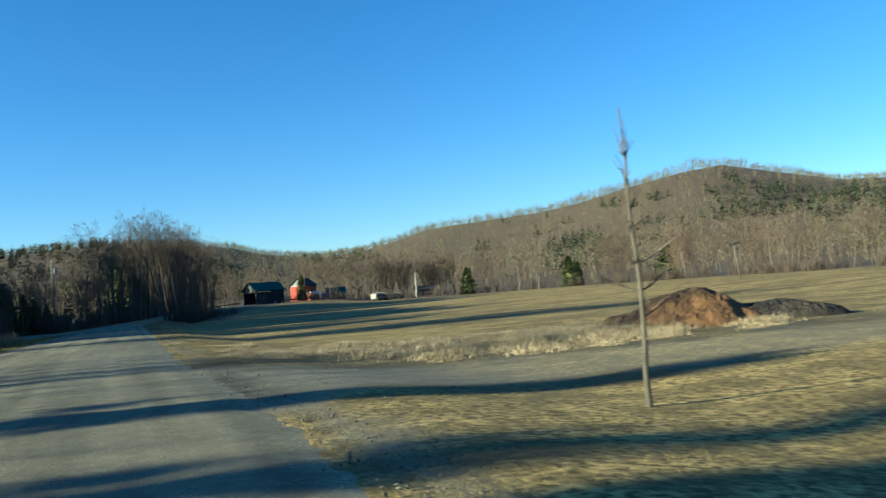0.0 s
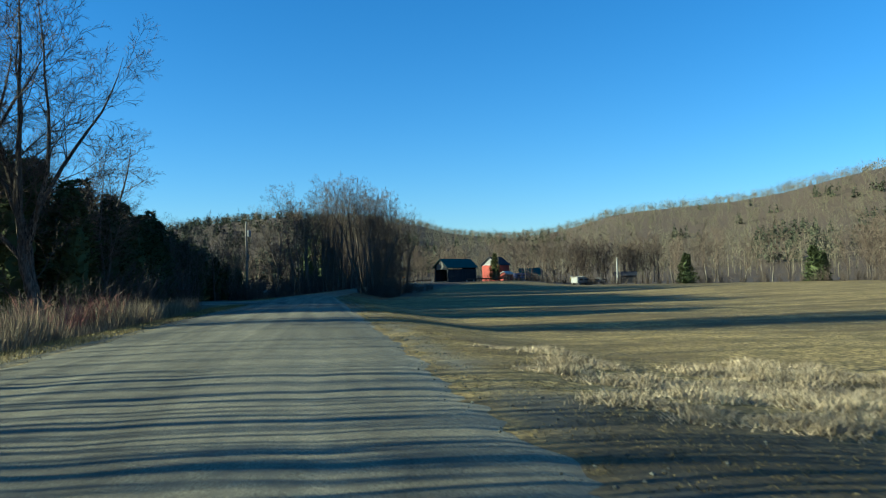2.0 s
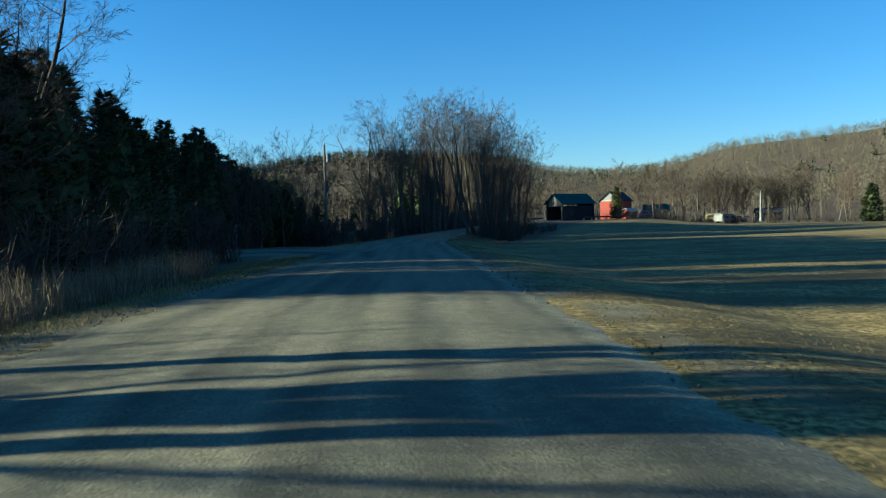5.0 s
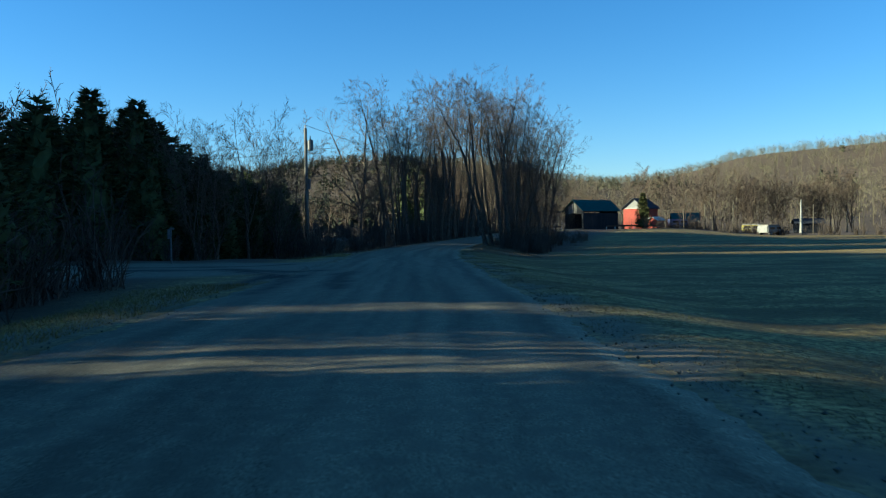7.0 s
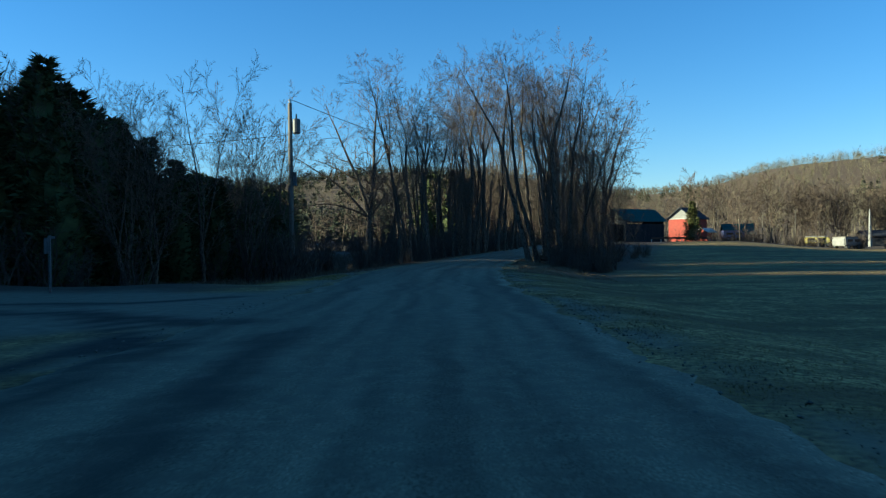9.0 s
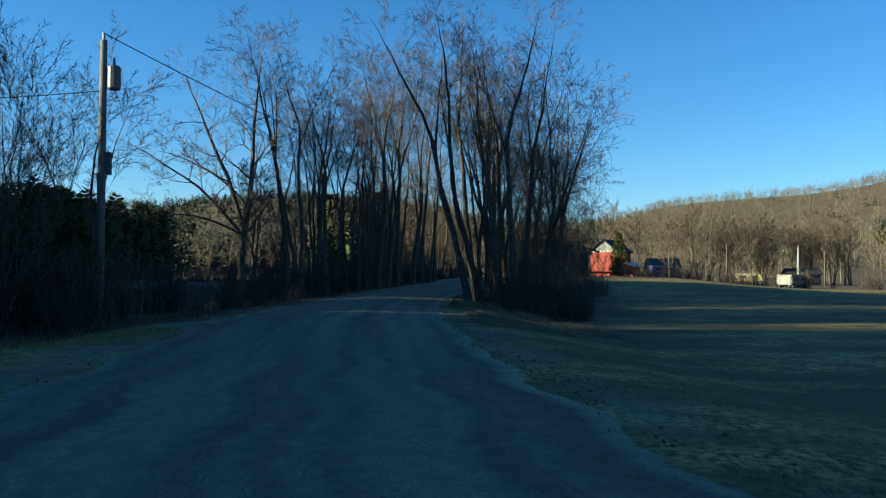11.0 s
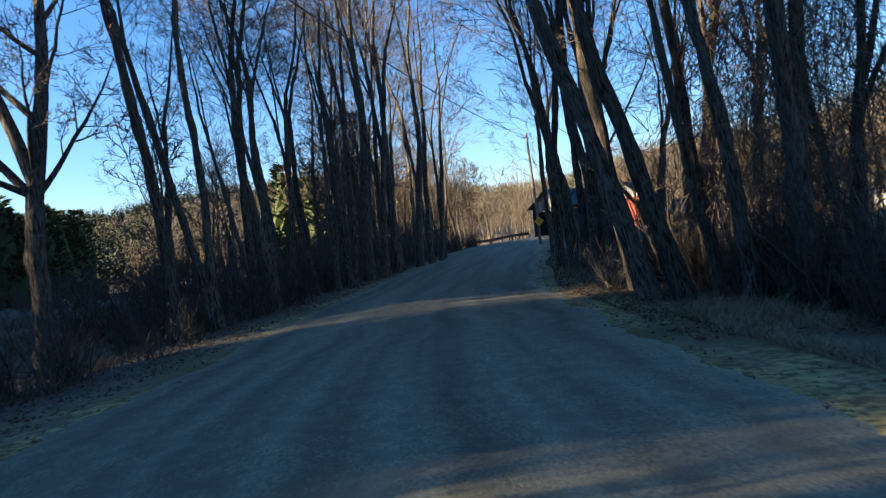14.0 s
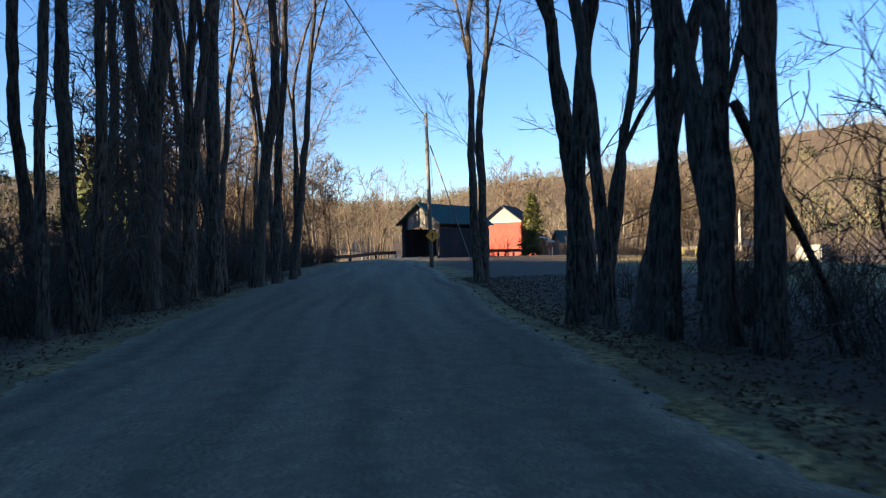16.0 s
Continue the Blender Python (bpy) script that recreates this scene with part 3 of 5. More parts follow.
def place_at(proto, x, y, turn, scale, first, lean=(0, 0)):
    m = pose(x, y, land(x, y), lean[0], lean[1], 0) @ pose(0, 0, 0, 0, 0, turn)
    if first:
        proto.matrix_world = m @ Matrix.Scale(scale, 4)
        return proto
    c = copy_thing(proto, m)
    c.scale = (scale, scale, scale)
    return c


def scatter(protos, spots, seed, fresh=True):
    """spots: x, y and the height wanted."""
    rng = random.Random(seed)
    used = set()
    for i, (x, y, h) in enumerate(spots):
        k = i % len(protos)
        p, ph = protos[k]
        place_at(p, x, y, rng.uniform(0, 360), h / ph, fresh and k not in used, (rng.gauss(0, 1.2), rng.gauss(0, 1.2)))
        used.add(k)


def joined(protos, spots, seed, name, label):
    """A wood of many trees too far or too many to tell apart, joined in one mass."""
    rng = random.Random(seed)
    v, f, mi, mats = [], [], [], []
    for i, (x, y, h) in enumerate(spots):
        p, ph = protos[i % len(protos)]
        m = pose(x, y, land(x, y), 0, 0, rng.uniform(0, 360)) @ Matrix.Scale(h / ph, 4)
        for o in p.children_recursive:
            me = o.data
            if me.materials[0] not in mats:
                mats.append(me.materials[0])
            k, j = len(v), mats.index(me.materials[0])
            v += [m @ q.co for q in me.vertices]
            f += [tuple(k + n for n in q.vertices) for q in me.polygons]
            mi += [j] * len(me.polygons)
    me = bpy.data.meshes.new(name)
    me.from_pydata([tuple(q) for q in v], [], f)
    for m in mats:
        me.materials.append(m)
    me.polygons.foreach_set("material_index", mi)
    return tagged(new(name, me), label, "wood", kind="stuff")


SUNNY = [(7.8, 10.4), (13.6, 17.4), (62.8, 63.3), (65.2, 65.6), (68.5, 68.9), (112.9, 113.5), (124.8, 125.4)]     # stretches of the road that the low sun reaches


def let_sun_in(spots, wide, loose=0.0):
    """Move trees along the road, out of the way of the light that falls on the sunny stretches."""
    out = []
    for x, y, h in spots:
        reach = h * wide * max(0.0, 1 + x / 4.2 / h) ** 0.6
        if x < -7:
            for a, c in SUNNY:
                yg = y - 0.0175 * x
                near = min(reach, 4.0) * (1 + loose * (x * 7.31 % 1))
                if a - near < yg < c + near:
                    y += (a - near - yg) if yg < (a + c) / 2 else (c + near - yg)
        out.append((x, y, h))
    return out


# the two rows of trees at the bend
row = [(-4.7, 127.3, 13.6), (-3.9, 129.0, 14.4), (-2.9, 134.4, 13), (-2.4, 136.9, 12.5), (0.9, 142.6, 17), (1.4, 143.6, 16), (2.0, 145.3, 17), (2.5, 146.6, 16), (3.4, 148.6, 16), (4.2, 149.9, 17), (4.9, 152.5, 16), (6.0, 156.5, 15),
       (-5.4, 132, 9.5), (-3.6, 139, 12), (-1.6, 143, 13), (0.2, 148.5, 15), (2.4, 154, 16), (-4, 147, 14), (5.2, 163, 14), (-2.6, 141, 13), (-0.8, 145.5, 13), (1.2, 150.5, 14), (8, 170, 13), (1, 165, 14), (-1, 158, 14), (9.2, 178, 12), (12.5, 187, 12), (6, 181, 12)]
rightside = [(7.2, 126.4, 14.8), (8.6, 123.6, 13.2), (7.4, 136.6, 15), (8.1, 137.4, 14), (9.6, 128.4, 13.5), (10.8, 132.7, 8), (11.6, 139, 13), (7.0, 121.4, 14), (8.8, 130.6, 13)]
row_protos = [(bare_tree(11 + i, h, r, ROW, st, 0.025, None, lb), h) for i, (h, r, st, lb) in enumerate([
    (17, 0.16, 1, "tall leafless roadside tree with dark furrowed bark"), (16, 0.135, 2, "leafless tree with two slender stems by the road"),
    (17, 0.19, 1, "old leafless tree with a thick dark trunk"), (15, 0.115, 1, "slim leafless tree with an upright crown"),
    (17, 0.15, 2, "forked leafless tree with dark bark"), (14, 0.1, 1, "thin young leafless tree in the roadside wood")])]
scatter(row_protos, [(x, y, h * 1.17) for x, y, h in row], 5)
field_protos = [(bare_tree(21 + i, 13, r, FIELD, 1, 0.04, None, lb), 13) for i, (r, lb) in enumerate([(0.2, "leafless field-edge tree with a broad rounded crown"), (0.16, "leafless tree hung with dead vines by the field")])]
scatter(field_protos, rightside, 6)
# the trunks nearest the road: place, height, kind, turn, lean back and lean to the right (degrees)
for x, y, h, k, turn, lx, ly in ((3.75, 122.0, 15, 2, 0, 0, -12), (4.3, 121.9, 14.5, 2, 70, 0, -7), (4.45, 124.3, 15.5, 0, 70, 0, -9), (4.95, 120.9, 13, 0, 130, 0, -6), (5.3, 122.6, 13, 3, 15, 0, -4), (5.9, 123.9, 13.5, 0, 280, 0, -3), (5.6, 120.3, 14.5, 2, 140, 0, -2), (6.3, 121.3, 13.5, 0, 30, 1, -2), (6.3, 135.0, 14.5, 0, 10, 0, 2), (6.45, 134.3, 14, 3, 95, 0, -2), (6.55, 133.7, 13.5, 0, 300, 0, 13), (6.4, 132.9, 14, 0, 220, 0, 2), (6.9, 132.4, 14.5, 2, 40, 0, 0), (7.1, 132.7, 15, 3, 10, 0, 3), (6.35, 131.95, 15, 2, 310, 0, 0), (6.75, 131.6, 14.5, 0, 170, 0, -1), (7.0, 131.8, 14, 0, 250, 0, 2), (9.75, 147.1, 14, 0, 60, 0, -4), (10.0, 147.3, 14, 2, 20, 0, 6),
                               (-0.9, 136.9, 12, 3, 0, 0, 1), (-0.45, 137.4, 13, 0, 80, 0, -5), (-0.3, 137.5, 12.5, 3, 150, 0, 4), (0.45, 141.5, 18, 2, 210, 0, -1), (-3.2, 131.3, 12.5, 0, 33, 0, -2), (-2.75, 132.0, 13, 2, 99, 0, 0), (-1.6, 136.6, 12, 3, 10, 0, -6)):
    place_at(row_protos[k][0], x, y, turn, 1.07 * h / row_protos[k][1], False, (lx, ly))

# the spreading tree that stands alone at the wood's edge
oak = bare_tree(31, 10.5, 0.21, OAK, 1, 0.0, None, "lone leafless tree with wide spreading boughs", boughs=[
    ((0.1, 0, 1), 9.0, 0.165, 0.02, 0.0), ((-0.3, 0.05, 1), 8.2, 0.14, -0.015, 0.3), ((-0.75, 0.1, 0.85), 7.4, 0.1, -0.055, 0.0), ((-0.9, -0.3, 0.6), 5.6, 0.07, -0.06, 0.05),
    ((0.75, 0.15, 0.95), 3.2, 0.07, 0.02, 0.0), ((0.35, 0.5, 1), 4.5, 0.06, 0.02, 1.4), ((0.2, -0.8, 0.9), 3.2, 0.05, 0.03, 0.5), ((-0.7, 0.5, 0.8), 5.4, 0.07, -0.05, 1.6)])
place_at(oak, -6.85, 125.5, 0, 1.0, True)

# the large trees by the field corner
big = [(bare_tree(41 + i, 14, 0.24, SPREAD, st, 0.05, None, lb), 14) for i, (st, lb) in enumerate([(2, "large leafless tree of several stems above a thicket"), (1, "broad leafless tree with a full twiggy crown")])]
scatter(big, [(-9.9, 45.4, 15.5), (-12.2, 43.6, 16.5), (-16, 44.4, 15.5), (-11.3, 57.0, 8.5), (-15.8, 55.6, 12), (-14, 47.0, 14.5), (-18.5, 45.2, 15.5), (-13.5, 63.5, 13), (-15.2, 61.0, 12)], 8)

# slender trees behind the driveway and the pole
mid_protos = [(bare_tree(51 + i, 14, r, MID, st, 0.05, bk, lb, "bare trees round the field"), 14) for i, (r, st, bk, lb) in enumerate([
    (0.17, 1, M_PALE, "pale-barked leafless tree at the field's edge"), (0.15, 2, M_BARK, "leafless tree with forked grey stems"), (0.14, 1, M_BARK, "slim leafless tree in the wood"),
    (0.18, 1, M_PALE, "tall leafless tree with a pale trunk"), (0.13, 3, M_BARK, "leafless tree of three thin stems")])]
rr = random.Random(77)
around_pole = [(-12.3, 106.1, 10.5), (-11.2, 108.5, 8.5), (-10.5, 114.5, 11), (-13.8, 104.5, 8.5), (-15, 107.5, 8), (-13, 112, 9), (-16.5, 109, 9), (-19, 104, 10), (-21, 108, 11), (-17.5, 74, 10), (-16, 68, 9.5), (-14.5, 103.2, 9), (-19, 66, 10), (-21, 70, 10.5), (-15, 72, 8.6), (-18, 60, 9.5)]
# trees added out of view to dim the sun on the sunny stretches
dapple = [(-33, 112.9, 13), (-37, 112.3, 15), (-40, 113.3, 15), (-34, 125.0, 14), (-38, 124.2, 15), (-41, 125.4, 16), (-33, 127.6, 13.5), (-38, 127.0, 15), (-42, 128.2, 16), (-31, 124.4, 15), (-28, 125.6, 13), (-27, 125.1, 13), (-30, 128.2, 14), (-35, 128.0, 16), (-30, 113.1, 14), (-36, 112.8, 16), (-43, 113.4, 18), (-29, 68.4, 9.5), (-34, 68.2, 11), (-27, 68.9, 10.5), (-31, 69.2, 12), (-38, 68.7, 14), (-40, 69.3, 15), (-30, 65.4, 11.5), (-35, 65.6, 13), (-28, 113.3, 13), (-33, 112.6, 14), (-28, 62.9, 10.5), (-33, 63.2, 12), (-37, 63.0, 14), (-32, 64.6, 12)]
mids = []
# hidden trees added on the sunny side to shade road, field and bridge
shade = []
for i in range(34):
    y = rr.uniform(-28, 60)
    x = -rr.uniform(15 if y < 40 else 17, 46)
    if (x < -0.36 * y + 1 or y < 30) and not (38 < y < 54.3 or 12.5 < y < 16):
        shade.append((x, y, rr.uniform(9, 15)))
for i in range(6):
    shade.append((-rr.uniform(12.5, 18), rr.uniform(17, 40), rr.uniform(9, 14)))
for i in range(30):
    y = rr.uniform(150, 200)
    shade.append((rr.uniform(-5, 4) + 0.17 * (y - 155), y, rr.uniform(8.5, 11)))
for i in range(16):
    shade.append((rr.uniform(1, 14), rr.uniform(196, 206), rr.uniform(8, 10.5)))
for i in range(12):
    shade.append((-rr.uniform(24, 40), rr.uniform(59.5, 71.5), rr.uniform(9.5, 13)))
y = 17.6
while y < 35.5:
    shade.append((-rr.uniform(8.4, 11.5), y, rr.uniform(7.5, 11)))
    y += rr.choice((0.35, 0.9, 1.3, 1.8))
# the wood beyond the field and the river
for i in range(120):
    y = rr.uniform(20, 190)
    x = field_edge(y) + 1 + 38 * rr.random() ** 1.5
    if not (y > 184 and x < 74):
        mids.append((x, y, rr.uniform(9.5, 14) if y > 118 else rr.uniform(7, 11)))
for i in range(34):
    mids.append((rr.uniform(43, 84), rr.uniform(210, 222), rr.uniform(11, 15.5)))
far = []
for i in range(72):
    x = rr.uniform(-30, 110)
    far.append((x, 222 + rr.uniform(0, 40) + abs(x - 30) * 0.05, rr.uniform(9, 15)))
for i in range(42):
    far.append((rr.uniform(2, 40), rr.uniform(217, 250), rr.uniform(7.5, 12)))
mids += [(35.6, 205.4, 8), (44.5, 198, 12.5), (31, 214, 14), (47, 205, 12), (61, 193, 12), (63, 190, 13), (66, 199, 12), (72, 203, 11), (55, 194, 10), (75, 195, 13), (15, 193, 11), (12, 199, 12), (8, 196, 11), (18, 209, 12), (14, 213, 13), (3, 188, 12), (-3, 182, 11), (-8, 172, 11)]
for i in range(34):
    y = rr.uniform(150, 215)
    mids.append((road_left(y) - rr.uniform(3, 15), y, rr.uniform(8, 13)))
mids = [m for m in mids if not (m[0] < 36 and 203 < m[1] < 214.5) and not (58 < m[0] < 76 and 188 < m[1] < 208) and not (49 < m[0] < 68 and 168 < m[1] < 190)]
scatter(mid_protos, mids, 9)
vases = [(bare_tree(46 + i, 10, 0.12, VASE, st, 0.04, None, lb), 10) for i, (st, lb) in enumerate([(1, "slender leafless tree with a vase-shaped crown"), (2, "leafless tree with upright thin branches")])]
scatter(vases, let_sun_in([(x, y, h * 1.02) for x, y, h in around_pole], 0.11), 19)
far_protos = [(bare_tree(151 + i, 14, 0.15, FAR, st, 0.05, bk, "leafless tree of the far wood", "bare trees round the field"), 14) for i, (st, bk) in enumerate(((1, M_PALE), (2, M_BARK), (1, M_BARK)))]
shade_protos = [(bare_tree(161 + i, 14, 0.15, SHADE, st, 0.05, None, "unseen leafless tree added to cast shade", "bare trees round the field"), 14) for i, st in enumerate((1, 2, 1))]
# unseen trees, joined only for the shadows they throw
joined(shade_protos, let_sun_in(shade, 0.16, 1.4), 10, "roadside_wood", "hidden leafless trees added to throw shade on road, field and bridge")
# thin trees added out of view so shadow streaks cross the sunny stretches
joined(shade_protos, [(-22, 13.9, 9), (-26, 15.4, 10.5), (-31, 14.6, 12), (-20, 16.7, 8.5), (-29, 17.0, 11.5), (-35, 16.2, 13), (-24, 9.2, 10), (-30, 8.4, 11.5), (-15, 12.6, 8), (-18, 14.9, 8)], 25, "sunny_wood", "unseen leafless trees added to streak the gravel with thin shadows")
joined(far_protos, dapple, 24, "gap_wood", "unseen leafless trees added to dim the sun streaks on the road")
joined(far_protos, far, 11, "river_wood", "leafless wood along the far bank of the river")
scatter(far_protos, [(81, 108, 11), (84, 96, 12), (79, 132, 10)], 17)
scatter(shade_protos, [(-22, 26, 10), (-25, 31, 11), (-24, 21, 9)], 18)


def conifer(seed, height, label, whorls=20, wide=0.27, coarse=1.0):
    """A dense evergreen: trunk, a dark heart of closed foliage and needled sprays all the way up."""
    rng = random.Random(seed)
    t = thing("pine_tree", (0, 0, 0), label, "tree", "conifers")
    b = Build()
    b.tube([(0, 0, -0.4), (0, 0, height * 0.5), (0.05, 0, height * 0.98)], [height * 0.016, height * 0.011, 0.02], 6)
    part("trunk", b, M_BARK, t)
    n = Build()

    def reach_at(s, a):
        z = height * s
        lump = 0.82 + 0.5 * noise.noise((math.cos(a) * 1.3 + seed, math.sin(a) * 1.3, z * 0.5)) + 0.22 * noise.noise((math.cos(a) * 4 + seed, math.sin(a) * 4, z * 1.6))
        return height * wide * ((1 - s) ** 0.68 + 0.03) * lump * (0.7 + 0.3 * smooth(0.0, 0.2, s)) + 0.05

    rings, sides = 11, 10
    base = len(n.v)
    for i in range(rings):
        s = 0.02 + 0.9 * i / (rings - 1)
        for k in range(sides):
            a = 6.283 * (k + 0.5 * (i % 2)) / sides
            q = reach_at(s, a) * 0.56 * rng.uniform(0.75, 1.1)
            n.v.append(Vector((math.cos(a) * q, math.sin(a) * q, height * s + rng.gauss(0, 0.012) * height)))
    for i in range(rings - 1):
        for k in range(sides):
            k2 = (k + 1) % sides
            n.f.append((base + i * sides + k, base + i * sides + k2, base + (i + 1) * sides + k2, base + (i + 1) * sides + k))
    for w in range(int(whorls * 12 / coarse ** 0.6)):
        s = rng.random() ** 1.1
        a = rng.uniform(0, 6.283)
        reach = reach_at(s, a) * rng.uniform(0.85, 1.12)
        z = height * (0.02 + 0.97 * s)
        d = Vector((math.cos(a), math.sin(a), rng.uniform(-0.1, 0.45)))
        side = Vector((-d.y, d.x, 0))
        for i in range(2):
            k = rng.uniform(0.55, 1.0)
            q = Vector((0, 0, z)) + d * reach * k + Vector((0, 0, -0.2 * reach * k))
            for sg in (-1, 0, 1):
                tip = q + (d * 0.75 + side * sg * rng.uniform(0.3, 0.9) + Vector((0, 0, rng.uniform(-0.3, 0.5)))) * rng.uniform(0.2, 0.36) * coarse
                wv = Vector((rng.uniform(-1, 1), rng.uniform(-1, 1), rng.uniform(-1, 1))).normalized() * rng.uniform(0.04, 0.08) * coarse
                n.poly(q - wv, tip, q + wv)
    tagged(part("crown", n, M_NEEDLE, t, "dense dark green needles"), kind="stuff")
    return t


pines = [(conifer(61, 7, "dark green pine standing close to its neighbours", 60, 0.3), 7), (conifer(62, 7, "broad dark conifer with dense needles", 66, 0.36), 7), (conifer(63, 7, "tall narrow dark evergreen", 54, 0.25), 7)]
back_pines = [(conifer(64, 7, "dark green pine at the back of the wood", 24, 0.3, 1.7), 7), (conifer(65, 7, "dense dark evergreen deep in the wood", 26, 0.34, 1.7), 7)]
near_pines = [(-12.2, 56.4, 6.4), (-14.8, 55.9, 7.8), (-15.6, 57.6, 8.6), (-13.2, 58.2, 7.2), (-18, 56.8, 9), (-11.8, 62.1, 6.4), (-15, 62.4, 8.6), (-13.0, 65.6, 7.4), (-17.4, 65.8, 9.4), (-12.4, 68.9, 6.4), (-16.2, 69.2, 9), (-20, 62.3, 10), (-14.2, 73.5, 7.6), (-12.8, 72.4, 6.4), (-18.5, 77, 8.4), (-21, 72.6, 9),
              (-12.6, 75.5, 5.6), (-13.8, 107.6, 5.6), (-12.6, 109.4, 5), (-14.6, 110, 6), (-11.4, 111.5, 4.2), (-10.4, 113, 3.8), (-12, 114, 4.6), (-15.2, 104.4, 5.4), (-17.4, 103.6, 7), (-19.4, 106, 9.6), (-16, 109.5, 7), (-15.4, 106.4, 6.6), (-16.8, 105.6, 7.8), (-17.7, 105.4, 8.8), (-18.8, 104.6, 9.8), (-18.2, 107, 9), (-16.4, 108, 7.6), (-20.8, 103.5, 10.2), (-23.5, 102.5, 9.4), (-26.5, 101, 9.6), (-15.2, 108.6, 4.6), (-19, 109, 8), (-22, 111, 8.5), (-25, 114, 8.5), (-21.5, 106, 8.5), (-24.5, 106, 9), (-28, 106, 9.5), (-27.5, 110, 9), (-31, 103, 10)]
for i in range(28):
    near_pines.append((-27 - 0.62 * i + rr.uniform(-1, 1), rr.uniform(196, 214), rr.uniform(8.5, 10.5) + 0.13 * i))
# further pines behind the others, added to keep road and field in shade
for i in range(58):
    y = rr.uniform(71, 178)
    near_pines.append((-rr.uniform(25, 38) - 0.04 * max(0, y - 120), y, rr.uniform(8.5, 11.5) if y < 130 else rr.uniform(7, 10)))
# pines added behind the row to shade the bridge's portal and gable
near_pines += [(2, 200.5, 10), (-1, 199.6, 11), (-4, 201.2, 12), (1, 203, 10.5), (5, 201.8, 9), (14, 202, 4)]
# belt of tall pines added outside the view to block the low sun
belt = [(-24, 11.3, 8.5), (-26, 10.6, 9), (-29, 6.6, 9), (-32, 3.5, 10), (-42, 55.5, 14), (-43, 57.2, 15), (-42, 66.8, 14), (-43, 68.4, 15), (-43, 96.6, 17), (-44, 98.2, 17), (-43, 100, 17), (-45, 94.6, 17), (-43, 103, 16), (-48, 80.6, 16), (-48, 82.2, 16), (-47, 83.8, 16), (-47, 116.4, 20), (-47, 118, 20), (-48, 119.6, 21), (-52, 128.2, 24), (-53, 129.6, 24), (-55, 131, 25)]
y = 72.0
while y < 206:
    if not any(abs(y - g) < w for g, w in ((111.5, 2.6), (124.9, 2.6))):
        tall = 7 * smooth(112, 122, y)
        x = min(-44.0, -0.54 * (y - 40) - 4)
        if y < 107.5 or y > 115:
            belt.append((x + 6 - rr.uniform(0, 2), y, rr.uniform(13, 16) + tall))
        belt += [(x - rr.uniform(0, 4), y, rr.uniform(15, 18) + tall), (x - 8 - rr.uniform(0, 4), y + rr.uniform(-0.8, 0.8), rr.uniform(17, 20) + tall)]
    y += rr.uniform(1.2, 1.8)
near_pines = let_sun_in(near_pines, 0.4)
belt = let_sun_in(belt, 0.3)
scatter(pines, [p for p in near_pines if p[0] > -22.5 and p[1] < 130], 12)
scatter(back_pines, [p for p in near_pines if not (p[0] > -22.5 and p[1] < 130)], 22)
for x, y, h in ((38.0, 201.0, 6.4),):
    cedar = conifer(103, h, "rounded yellow-green evergreen standing before the barn", 95, 0.29)
    for o in cedar.children:
        if o.name.startswith("crown"):
            o.data.materials[0] = M_CEDAR
    cedar.matrix_world = pose(x, y, land(x, y))
broad_pines = [(conifer(104, 5, "broad bushy green pine at the field's edge", 60, 0.42, 1.3), 5)]
scatter(broad_pines, [(61.5, 151.0, 5.2), (76, 136, 5.6), (78.2, 137.5, 4.8), (92, 128, 7)], 23)
tall_pines = [(conifer(66 + i, 7, "unseen tall dark pine added to block the sun", 14, w, 2.2), 7) for i, w in enumerate((0.16, 0.2))]
# the added sun-blocking pines
scatter(tall_pines, belt[:2], 18)
joined(tall_pines, belt[2:], 13, "pine_wood", "unseen belt of dark pines added to shade the road and its trees")


